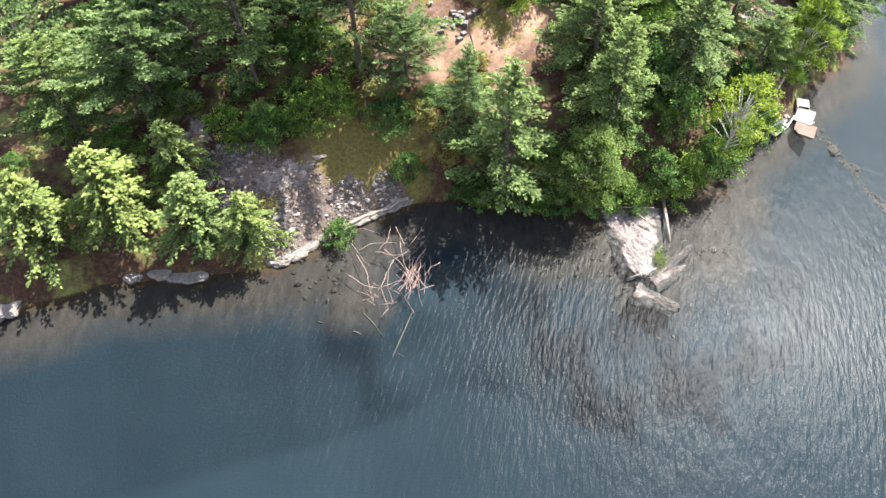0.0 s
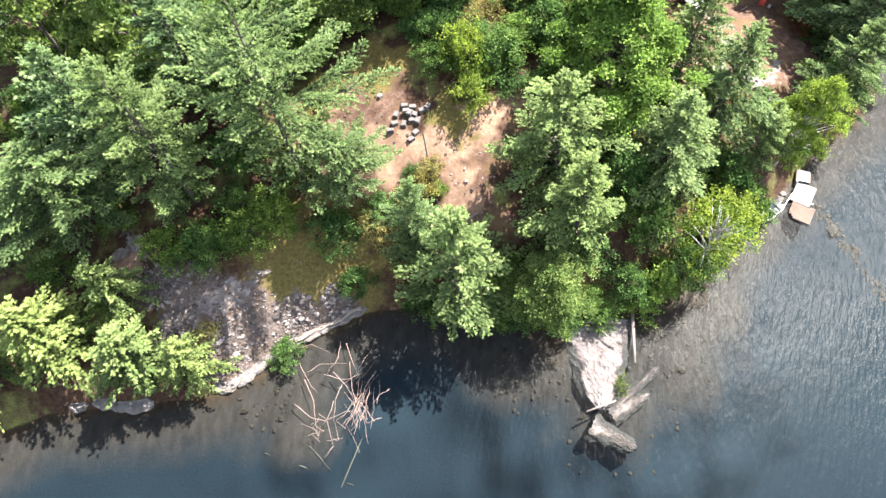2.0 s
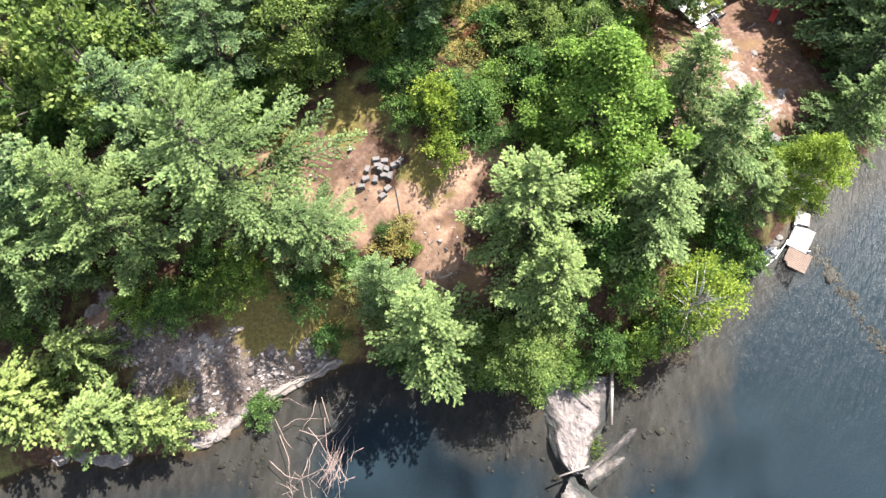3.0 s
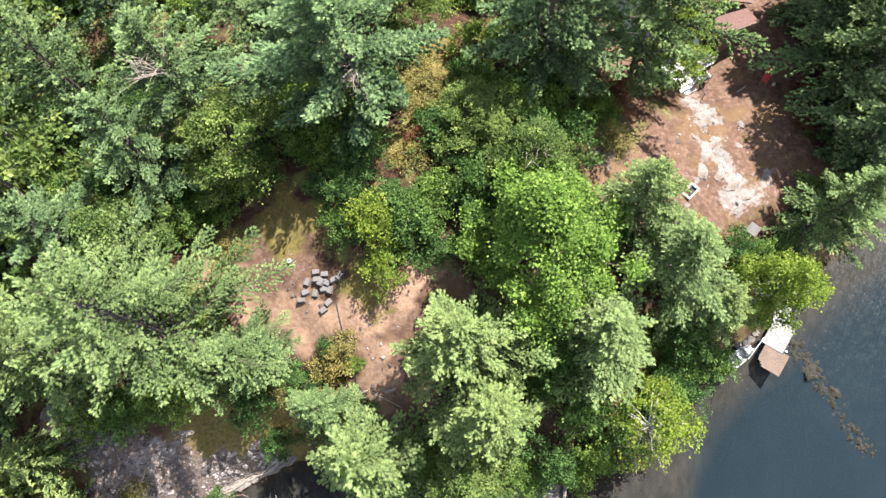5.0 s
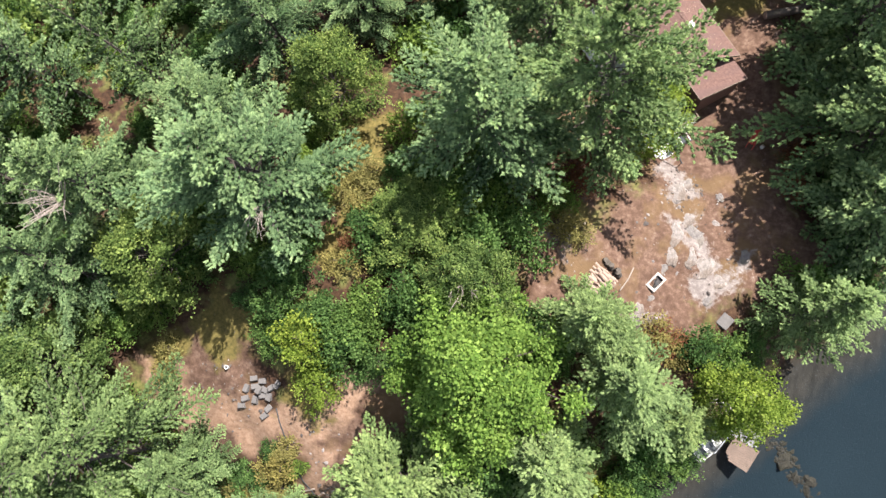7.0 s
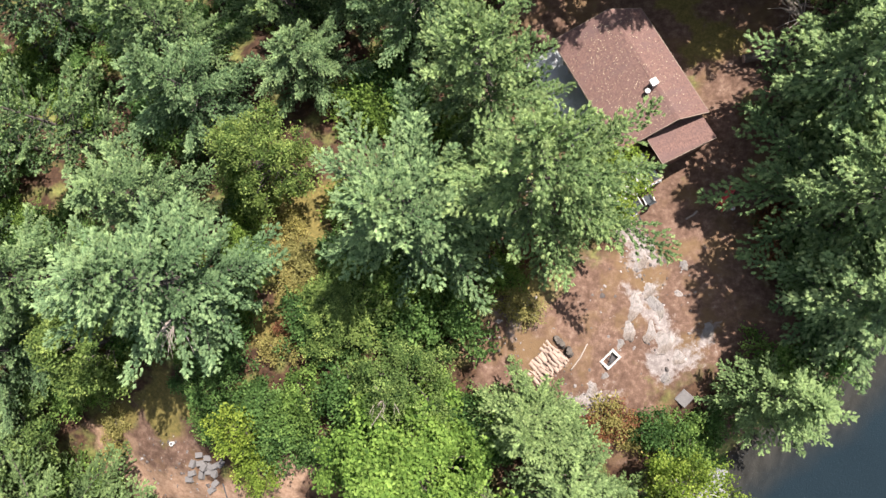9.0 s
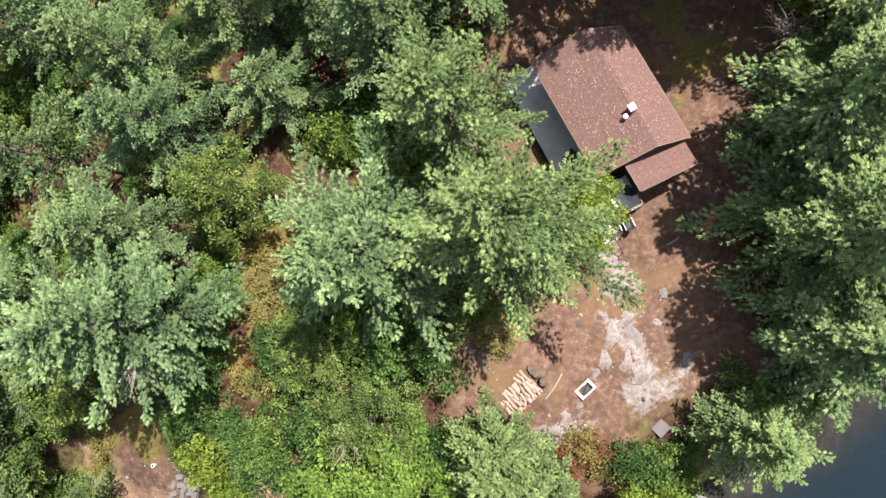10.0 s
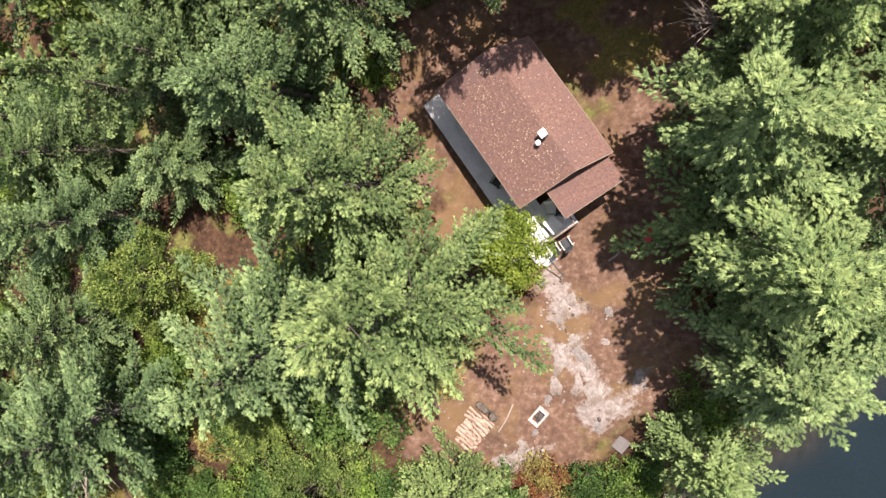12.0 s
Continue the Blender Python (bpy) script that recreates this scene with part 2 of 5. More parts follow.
def boxes(*sizes, bevel=0.0):
    bm = bmesh.new()
    for s in sizes:
        box(bm, *s, bevel=bevel)
    return bm


def tube(bm, points, radii, sides=6):
    """A tapered tube through points."""
    points = [Vector(p) for p in points]
    rings = []
    for i, p in enumerate(points):
        d = (points[min(i + 1, len(points) - 1)] - points[max(i - 1, 0)]).normalized()
        a = d.orthogonal().normalized() if abs(d.z) > 0.9 else d.cross(Vector((0, 0, 1))).normalized()
        b = d.cross(a)
        rings.append([bm.verts.new(p + (a * math.cos(k * math.tau / sides) + b * math.sin(k * math.tau / sides)) * radii[i]) for k in range(sides)])
    for r, q in zip(rings, rings[1:]):
        for k in range(sides):
            bm.faces.new((r[k], r[(k + 1) % sides], q[(k + 1) % sides], q[k]))
    bm.faces.new(list(reversed(rings[0])))
    bm.faces.new(rings[-1])
    return bm


def stone(bm, centre, size, seed, rough=0.25, detail=2, flat=False):
    """An uneven boulder."""
    made = bmesh.ops.create_icosphere(bm, subdivisions=detail, radius=1.0)["verts"]
    for v in made:
        p = v.co.copy()
        k = 1 + rough * noise.noise(p * 1.1 + Vector((seed * 7.3, seed * 3.1, 0))) + rough * 0.6 * noise.noise(p * 2.9 + Vector((0, seed * 5.7, 2)))
        p = p * k
        if flat:
            p.z = max(-0.6, min(p.z, 0.45 + 0.12 * noise.noise(p * 1.7)))
        v.co = Vector((p.x * size[0], p.y * size[1], p.z * size[2])) + Vector(centre)
    return bm


# ---- lie of the land ----
SHORE = np.array([(-320, -20), (-120, 2), (-60, 9), (-40, 13), (-27, 15.5), (-22, 17.8), (-17.8, 18.3), (-13, 19.2), (-10.8, 19.8), (-8.6, 21.9), (-6.8, 23.4),
                  (-2.4, 25.6), (2, 26.3), (7, 26.0), (11, 25.1), (15, 26.3), (19.3, 28.2), (23.6, 33.2), (27.3, 36.4), (31, 40.6), (34.4, 43.2),
                  (36.8, 46.5), (38, 51), (40, 56.5), (44, 65), (52, 82), (70, 110), (120, 160), (320, 330)], float)
SHELVES = [(14.5, 19, 6), (18, 23, 5), (9, 22, 4), (-5.0, 17.5, 3.2)]      # shallows
HILLS = [(0, 42, 5.23), (-18, 38, 5.05), (14, 42, 2.3), (6, 56, 4.16), (-8, 28, -0.64), (6, 30, 1.41), (22, 42, 0.7), (-25, 60, 3.3)]


def shore_distance(x, y):
    """Metres inland from the waterline; minus over the lake."""
    best = np.full(x.shape, 1e9)
    sign = np.ones(x.shape)
    for (ax, ay), (bx, by) in zip(SHORE, SHORE[1:]):
        dx, dy = bx - ax, by - ay
        u = np.clip(((x - ax) * dx + (y - ay) * dy) / (dx * dx + dy * dy), 0, 1)
        d = np.hypot(x - ax - u * dx, y - ay - u * dy)
        side = np.sign(dx * (y - ay) - dy * (x - ax))
        sign = np.where(d < best - 1e-9, side, sign)
        best = np.minimum(best, d)
    return best * np.where(sign == 0, 1, sign)


def blob(x, y, spots):
    """A soft mask from 0 to 1 out of round spots (x, y, radius)."""
    out = np.zeros(x.shape)
    x, y = x + 0.5 * np.sin(y * 1.7 + 0.6 * x) + 0.3 * np.sin(3.7 * y - 1.9 * x), y + 0.5 * np.sin(x * 1.5 - 0.7 * y) + 0.3 * np.sin(3.3 * x + 2.3 * y)
    for a, b, r in spots:
        out = np.maximum(out, 1 / (1 + np.exp(np.minimum((np.hypot(x - a, y - b) / r - 1) * 5, 50))))
    return out


def height(x, y):
    x, y = np.asarray(x, float), np.asarray(y, float)
    d = shore_distance(x, y)
    hill = 2.0 + sum(a * np.exp(-((x - cx) ** 2 + (y - cy) ** 2) / 162.0) for cx, cy, a in HILLS)
    wob = 0.14 * np.sin(x * 0.9 + 1.3 * np.sin(y * 0.55)) * np.sin(y * 0.8 + 0.7) + 0.07 * np.sin(x * 2.3 + y * 1.7) + 0.05 * np.sin(3.1 * y - 2.2 * x)
    land = 0.12 + (hill + wob) * (1 - np.exp(-np.maximum(d, 0) / 2.3))
    level = 1 / (1 + np.exp(np.clip((np.hypot(x - 21.8, y - 59.0) - 7.5) / 0.9, -40, 40)))
    land = land * (1 - level) + (2.85 + 0.5 * wob) * level
    under = np.minimum(d, 0)
    sway = 0.16 * np.sin(x * 0.9 + 0.6 * y) + 0.14 * np.sin(1.3 * y - 0.5 * x) + 0.08 * np.sin(2.3 * x + 1.1)
    shelf = np.max([1 / (1 + np.exp(np.minimum((np.hypot(x - a, y - b) / r - 1 + sway) * 2.6, 50))) for a, b, r in SHELVES], axis=0)
    bed = 0.12 + under * (0.38 - 0.27 * shelf)
    bed = np.where(under < 0, np.maximum(bed, -4.5 - 0.3 * np.sin(x * 0.2)), bed)
    return np.where(d > 0, land, np.minimum(bed, 0.12))


def ground_z(x, y):
    return float(height(np.array([x]), np.array([y]))[0])


SOIL = [(-2.3, 37.2, 2.4), (-2.5, 34.3, 3.2), (-5.5, 35.5, 2), (1.5, 33.2, 1.8), (4.6, 31.5, 1.7), (5, 33.6, 1.9), (8.2, 35.6, 1.5), (5.4, 29.3, 1.8), (4, 28, 1.5), (-16.8, 25.2, 1.5),
        (22, 45.5, 4), (18.5, 43.5, 3.2), (25.5, 47, 4.6), (25.5, 51, 4), (24.5, 54, 3), (28, 50, 3), (28.5, 57, 4), (28.5, 63.5, 4), (17, 59.5, 3.6), (18, 64, 3.5), (20, 55, 3.2),
        (22.5, 41, 2.6), (30, 46, 3), (24, 66, 4), (5.5, 48, 1.6), (17.5, 50, 1.8)]
GRASS = [(-7, 27.5, 3.0), (-4, 27.5, 3), (-1.8, 39.2, 1.9), (-5.8, 38, 1.4), (2.8, 35.6, 1.4), (5.4, 49.8, 2.2), (17, 47, 1.6), (4.5, 44, 1.2), (5.8, 46.4, 1.5), (27.5, 63.5, 1.6), (25.5, 65.5, 1.4)]
GRAVEL = [(-9.2, 23.3, 2.5), (-12.4, 23.8, 2.6), (-6.6, 24.2, 1.3), (-15.6, 25.2, 1.5), (-4.2, 25.5, 1.0), (-11.5, 21.5, 1.9), (-14, 22.5, 1.5), (17, 46, 0.8)]
ROCKS = [(-11.4, 24.8, 0.9), (-17.8, 27.2, 0.8), (24.2, 47.6, 0.8), (24.8, 46.0, 0.9), (25.9, 44.4, 1.1),
         (23.6, 50.6, 1.0), (21.5, 41.3, 1.0), (27.6, 45.7, 0.8)]


PATHS = [(-6.2, 36.0, 1.5), (-5.4, 34.6, 1.8), (-3.4, 34.0, 1.4), (-1.2, 33.6, 1.4), (0.9, 33.8, 1.4), (3.0, 34.0, 1.5), (4.8, 35.2, 1.3), (6.4, 36.8, 1.2), (3.8, 32.2, 1.3), (3.7, 30.4, 1.3), (3.4, 28.6, 1.4), (-17.4, 25.6, 0.8), (5.6, 48.6, 1.1)]


def spaced(inner0, inner1, step, outer):
    mid = np.arange(inner0, inner1 + step * 0.5, step)
    grow = np.cumsum(step * 1.28 ** np.arange(1, 60))
    grow = grow[grow < outer]
    return np.concatenate([(inner0 - grow)[::-1], mid, inner1 + grow])


xs, ys = spaced(-34, 46, 0.36, 290), spaced(6, 76, 0.36, 290)
GX, GY = np.meshgrid(xs, ys)
GZ = height(GX, GY)
nx, ny = len(xs), len(ys)
idx = np.arange(nx * ny).reshape(ny, nx)
me = bpy.data.meshes.new("ground")
me.from_pydata(np.c_[GX.ravel(), GY.ravel(), GZ.ravel()].tolist(), [], np.stack([idx[:-1, :-1], idx[:-1, 1:], idx[1:, 1:], idx[1:, :-1]], -1).reshape(-1, 4).tolist())
me.polygons.foreach_set("use_smooth", [True] * len(me.polygons))
me.materials.append(GROUND)
for key, spots in (("soil", SOIL), ("path", PATHS), ("grass", GRASS), ("rock", ROCKS), ("gravel", GRAVEL)):
    a = me.attributes.new(key, "FLOAT", "POINT")
    a.data.foreach_set("value", blob(GX, GY, spots).ravel().astype(np.float32))
tagged(new("ground", me), "uneven forest ground of needles, bare soil and granite sloping into a lake", "ground", kind="structure")
wm = mesh_of("water", [(-300, -300, 0), (300, -300, 0), (300, 300, 0), (-300, 300, 0)], [(0, 1, 2, 3)], WATER)
tagged(new("water", wm), "blue-grey lake water with fine ripples over a brown bed", "water", kind="structure")


# ---- trees ----
def unit(v):
    return v / np.maximum(np.linalg.norm(v, axis=-1, keepdims=True), 1e-9)


def leaves_mesh(name, base, way, face, length, width, material, rng, needle=False, young=None):
    """Many small leaves (diamonds) or needle sprays (slim triangles), each a piece of its own."""
    n, k = len(base), 3 if needle else 4
    side = unit(np.cross(way, unit(rng.normal(0, 0.22 if needle else 0.45, (n, 3)) + face)))
    length = (length * rng.uniform(0.7, 1.3, n))[:, None]
    width = (width * rng.uniform(0.7, 1.3, n))[:, None]
    if needle:
        v = np.stack([base - side * width, base + side * width, base + way * length], 1)
    else:
        mid = base + way * length * 0.5
        v = np.stack([base, mid + side * width, base + way * length, mid - side * width], 1)
    me = bpy.data.meshes.new(name)
    me.vertices.add(k * n)
    me.vertices.foreach_set("co", v.astype(np.float32).ravel())
    me.loops.add(k * n)
    me.loops.foreach_set("vertex_index", np.arange(k * n, dtype=np.int32))
    me.polygons.add(n)
    me.polygons.foreach_set("loop_start", np.arange(0, k * n, k, dtype=np.int32))
    me.polygons.foreach_set("loop_total", np.full(n, k, np.int32))
    me.materials.append(material)
    me.update()
    # per-leaf lightness: new growth mixed with painted shade
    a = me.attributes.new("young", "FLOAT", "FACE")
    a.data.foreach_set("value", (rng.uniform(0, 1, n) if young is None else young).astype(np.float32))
    me.validate()
    return me


def conifer(seed, H, R, base, tilt, droop, per, blade, material, power=0.9, finger=0.0, gap=0.155, dome=1.3):
    """Trunk with whorls of limbs; each limb is a flat plume of twigs set with rounded needle tufts."""
    rng = np.random.default_rng(seed)
    wood = bmesh.new()
    lean = rng.normal(0, 0.02, 2) * H
    zs = np.linspace(0, H, 7)
    tube(wood, [(lean[0] * (z / H) ** 2, lean[1] * (z / H) ** 2, z) for z in zs], [0.013 * H * (1 - z / H) + 0.012 for z in zs], 7)
    lobe = rng.uniform(0, math.tau, 3)
    up_z = np.array([0, 0, 1.0])
    spots, axes, dirs, leaf_shades = [], [], [], []
    z = base * H
    while z < H * 0.985:
        f = (z / H - base) / (1 - base)
        reach = 1.06 * R * (1 - f ** dome) ** power * (0.7 + 0.3 * min(1, f / 0.2)) * rng.uniform(0.8, 1.1)
        turn = rng.uniform(0, math.tau)
        arms = rng.integers(5, 8) + int(finger)
        for k in range(arms):
            phi = turn + k * math.tau / arms + rng.normal(0, 0.22)
            side = 1 + 0.16 * math.sin(phi + lobe[0]) + 0.13 * math.sin(2 * phi + lobe[1]) + 0.08 * math.sin(3 * phi + lobe[2])
            L = max(0.3, reach * side * rng.choice([0.55, 0.78, 0.95, 1.05, 1.22]))
            up = math.radians(tilt + 34 * f * f + rng.normal(0, 6))
            root = np.array([lean[0] * (z / H) ** 2, lean[1] * (z / H) ** 2, z])
            out = np.array([math.cos(phi), math.sin(phi), 0.0])
            across = np.array([-math.sin(phi), math.cos(phi), 0.0])
            bend = rng.normal(0, 0.14)

            def on(s):
                return root + (out + across * (bend * s)) * (L * s * math.cos(up)) + up_z * (L * (s * math.sin(up) + droop * s * s))

            if L > 0.7:
                tube(wood, [on(0), on(0.45), on(0.88)], [0.007 * L + 0.01, 0.005 * L + 0.007, 0.005], 4)
            hue = rng.normal(0, 0.07)
            start = 0.24 if L > 1.4 else 0.12
            steps = np.arange(start, 1.0, 0.95 * gap / L)
            for k2, s in enumerate(steps):
                p = on(s)
                ahead = unit(on(min(1.02, s + 0.02)) - on(s - 0.02))
                spots.append(p[None] + up_z * 0.05)
                axes.append((ahead * 0.4 + up_z * 0.85)[None])
                dirs.append(ahead[None])
                # paler towards limb tips; the rise with f paints light on the crown's top
                leaf_shades.append(np.array([0.08 + 0.3 * s + 0.34 * f + hue]))
                if k2 % 2:
                    continue
                wide = (0.15 + (0.23 - 0.12 * finger) * L * math.sin(math.pi * min(1, 0.25 + 0.75 * s)) ** 0.8) * rng.uniform(0.7, 1.2)
                for sgn in (-1, 1):
                    tw = unit(ahead * rng.uniform(0.9, 1.3) + sgn * across * rng.uniform(0.6, 0.9) + up_z * rng.normal(0.06, 0.06))
                    u = np.arange(0.7 * gap, max(wide, 0.8 * gap), gap)
                    spots.append(p + tw * u[:, None] - up_z * (0.22 * (u * u))[:, None])
                    axes.append(np.tile(tw * 0.45 + out * 0.15 + up_z * 0.8, (len(u), 1)))
                    dirs.append(np.tile(tw, (len(u), 1)))
                    leaf_shades.append(0.0 + 0.3 * s + 0.34 * f + 0.34 * u / max(wide, 0.3) + hue)
            spots.append(on(1.0)[None])
            axes.append((unit(on(1.0) - on(0.94)) * 0.8 + up_z * 0.5)[None])
            dirs.append(unit(on(1.0) - on(0.94))[None])
            leaf_shades.append(np.array([0.85 + hue]))
        z += H * rng.uniform(0.040, 0.062) * (1.2 - 0.6 * f)
    c, a, way, leaf_shade = np.concatenate(spots), unit(np.concatenate(axes)), np.concatenate(dirs), np.concatenate(leaf_shades)
    n = len(c)
    c = c + rng.normal(0, 0.045, (n, 3))
    a = unit(a + rng.normal(0, 0.16, (n, 3)))
    leaf_shade = leaf_shade + rng.normal(0, 0.08, n)
    size = rng.uniform(0.75, 1.25, n)
    c, a, way, leaf_shade, size = (np.repeat(q, per, axis=0) for q in (c, a, way, leaf_shade, size))
    m = len(c)
    d = unit(a * 0.62 + unit(rng.normal(size=(m, 3))) * 0.78)          # a point on the tuft's dome
    way = unit(way * 0.75 + (d - a * (a * d).sum(1, keepdims=True)) * 0.75 + a * 0.2 + rng.normal(0, 0.18, (m, 3)))            # needles sweep along their twig
    start = c + d * (0.3 * blade[0] * size)[:, None] - way * (0.5 * blade[0] * size)[:, None]
    # the 0.22 term paints shade round each tuft: light pole, dark rim
    crown = leaves_mesh("crown", start, way, d * 0.5 + a * 0.9, blade[0] * size, blade[1] * size, material, rng, True, np.clip(leaf_shade + 0.22 * ((a * d).sum(1) - 0.55), 0, 1))
    return wood, crown


def broadleaf(seed, H, R, base, lobes, clumps, leaf, material, per=26, taper=0.0):
    """Trunk with rising limbs and a crown of lobes made of leaf clumps."""
    rng = np.random.default_rng(seed)
    wood = bmesh.new()
    zs = np.linspace(0, H * 0.8, 5)
    tube(wood, [(0.03 * z * math.sin(z + seed), 0.03 * z * math.cos(z * 0.8), z) for z in zs], [0.013 * H * (1 - 0.9 * z / H) + 0.01 for z in zs], 7)
    starts, ways, faces, young = [], [], [], []
    for k in range(lobes):
        f = (k + 0.5) / lobes
        zc = H * (base + (1 - base) * (0.12 + 0.82 * f))
        env = R * ((1 - taper) * math.sqrt(max(0.05, 1 - (2 * f - 0.85) ** 2 * 0.75)) + taper * 1.1 * (1 - f ** 1.4))
        phi = k * 2.399 + rng.normal(0, 0.3)
        off = env * rng.uniform(0.45, 1.08) * (1 - 0.6 * f ** 3)
        c = np.array([off * math.cos(phi), off * math.sin(phi), zc])
        rad = R * rng.uniform(0.6, 1.25) * (1.75 / lobes ** 0.5) * (1 - 0.3 * taper)
        tube(wood, [(0, 0, zc * 0.62), tuple(c * np.array([0.55, 0.55, 0.86])), tuple(c)], [0.05, 0.03, 0.012], 4)
        q = unit(rng.normal(size=(clumps, 3)))
        q[:, 2] = np.abs(q[:, 2]) * 1.0 - 0.25
        q = c + q * (rad * rng.uniform(0.45, 1.08, clumps))[:, None] * np.array([1, 1, 0.8])
        for p in q:
            axis = unit(p - c + np.array([0, 0, 0.4 * rad]))
            starts.append(p + rng.normal(0, 0.13 + 0.02 * R, (per, 3)) * np.array([1, 1, 0.6]))
            ways.append(unit(axis * 0.6 + rng.normal(0, 0.7, (per, 3))))
            # painted shade: dark lobe core, paler outwards and towards the lobe's top
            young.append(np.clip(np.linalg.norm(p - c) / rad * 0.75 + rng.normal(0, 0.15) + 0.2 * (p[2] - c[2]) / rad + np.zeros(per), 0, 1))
            faces.append(np.tile(axis * 0.7 + np.array([0, 0, 0.5]), (per, 1)))
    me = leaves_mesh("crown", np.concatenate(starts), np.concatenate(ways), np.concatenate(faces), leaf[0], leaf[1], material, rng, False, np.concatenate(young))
    return wood, me


TEMPLATES = {}
KINDS = {
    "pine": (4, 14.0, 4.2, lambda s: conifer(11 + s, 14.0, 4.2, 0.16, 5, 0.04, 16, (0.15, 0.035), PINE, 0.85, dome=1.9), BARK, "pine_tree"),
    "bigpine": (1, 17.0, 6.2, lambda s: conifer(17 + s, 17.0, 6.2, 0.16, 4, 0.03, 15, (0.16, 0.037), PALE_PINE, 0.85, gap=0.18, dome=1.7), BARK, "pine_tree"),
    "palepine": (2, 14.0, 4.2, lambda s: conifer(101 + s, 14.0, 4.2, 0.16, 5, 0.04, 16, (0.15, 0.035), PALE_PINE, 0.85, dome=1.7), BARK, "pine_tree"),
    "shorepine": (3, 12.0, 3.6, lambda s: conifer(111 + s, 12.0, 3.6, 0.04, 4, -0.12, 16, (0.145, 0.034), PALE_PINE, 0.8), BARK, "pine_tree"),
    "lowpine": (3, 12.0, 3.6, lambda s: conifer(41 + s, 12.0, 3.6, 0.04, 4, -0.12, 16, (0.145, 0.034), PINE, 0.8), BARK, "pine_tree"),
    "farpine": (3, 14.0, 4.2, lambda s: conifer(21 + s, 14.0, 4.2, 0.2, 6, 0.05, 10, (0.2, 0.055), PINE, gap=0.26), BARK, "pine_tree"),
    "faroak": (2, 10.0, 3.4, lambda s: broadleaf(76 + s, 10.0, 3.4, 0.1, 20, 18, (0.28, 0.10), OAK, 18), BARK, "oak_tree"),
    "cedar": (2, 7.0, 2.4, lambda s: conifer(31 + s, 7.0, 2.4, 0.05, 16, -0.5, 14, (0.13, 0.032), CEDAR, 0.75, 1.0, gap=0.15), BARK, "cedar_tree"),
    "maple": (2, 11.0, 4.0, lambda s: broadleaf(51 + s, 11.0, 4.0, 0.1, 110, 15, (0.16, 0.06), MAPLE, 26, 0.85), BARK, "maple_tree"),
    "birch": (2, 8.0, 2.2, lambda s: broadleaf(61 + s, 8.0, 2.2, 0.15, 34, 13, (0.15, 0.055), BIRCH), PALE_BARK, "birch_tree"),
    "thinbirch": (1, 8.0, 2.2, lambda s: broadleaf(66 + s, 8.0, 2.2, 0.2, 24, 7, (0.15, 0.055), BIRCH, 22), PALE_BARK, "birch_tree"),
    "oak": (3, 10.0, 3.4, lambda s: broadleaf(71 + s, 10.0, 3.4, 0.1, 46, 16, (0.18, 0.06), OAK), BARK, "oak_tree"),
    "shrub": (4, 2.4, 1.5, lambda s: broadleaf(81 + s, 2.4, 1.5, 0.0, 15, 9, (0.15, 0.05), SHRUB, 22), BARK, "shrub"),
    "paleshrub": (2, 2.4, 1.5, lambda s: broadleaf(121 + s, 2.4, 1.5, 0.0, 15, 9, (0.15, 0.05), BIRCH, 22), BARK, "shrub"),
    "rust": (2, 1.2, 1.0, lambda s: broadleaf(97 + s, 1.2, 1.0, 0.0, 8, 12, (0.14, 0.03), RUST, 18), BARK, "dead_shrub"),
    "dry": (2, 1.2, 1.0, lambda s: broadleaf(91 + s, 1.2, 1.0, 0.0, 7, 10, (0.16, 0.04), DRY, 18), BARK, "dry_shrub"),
}
PLANT_COUNT = [0]


def plant(kind, x, y, H, R, label, category, group, turn=None, lean=(0, 0)):
    """One tree or shrub at its place, of the given height and crown radius."""
    PLANT_COUNT[0] += 1
    variants, h0, r0, make, wood_mat, name = KINDS[kind]
    key = (kind, PLANT_COUNT[0] % variants)
    m = pose(x, y, ground_z(x, y) - 0.06, lean[0], lean[1], PLANT_COUNT[0] * 137.5 if turn is None else turn) @ Matrix.Diagonal((R / r0, R / r0, H / h0, 1))
    if key in TEMPLATES:
        first, scale = TEMPLATES[key]
        ob = copy_thing(first, m @ Matrix.Diagonal((1 / scale[0], 1 / scale[1], 1 / scale[2], 1)))
    else:
        wood, crown = make(key[1])
        ob = new(name)
        ob.matrix_basis = m
        part("trunk", wood, wood_mat, ob, smooth=True)
        leaf = new("crown", crown)
        leaf.parent = ob
        TEMPLATES[key] = (ob, tuple(ob.scale))
    return tagged(ob, label, category, group)


def tree(kind, x, y, top, R, label, **more):
    """A tree given by the height of its top above the lake."""
    plain_kind = kind.replace("far", "").replace("low", "").replace("big", "").replace("pale", "").replace("shore", "").replace("thin", "")
    plant(kind, x, y, max(2.0, top - ground_z(x, y)), R, label, plain_kind + " tree", plain_kind + " trees of the wood", **more)


WHITE_PINE = "tall white pine with feathery green needle tufts"
# by the shore, left of the inlet
tree("cedar", -20.6, 20.8, 8.8, 3.5, "shore cedar with drooping yellow-green sprays over the water")
tree("cedar", -15.6, 20.2, 7.4, 3.0, "shore cedar with drooping yellow-green sprays over the water")
tree("cedar", -12.6, 20.3, 6.0, 2.2, "small shore cedar with pale drooping sprays")
tree("cedar", -17.6, 24.0, 8.4, 2.3, "shore cedar with drooping yellow-green sprays")
tree("cedar", -25.2, 19.6, 8.0, 3.2, "shore cedar with drooping yellow-green sprays over the water")
tree("palepine", -20.2, 28.5, 13.8, 4.2, WHITE_PINE)
tree("palepine", -25, 26.5, 12.5, 3.8, WHITE_PINE)
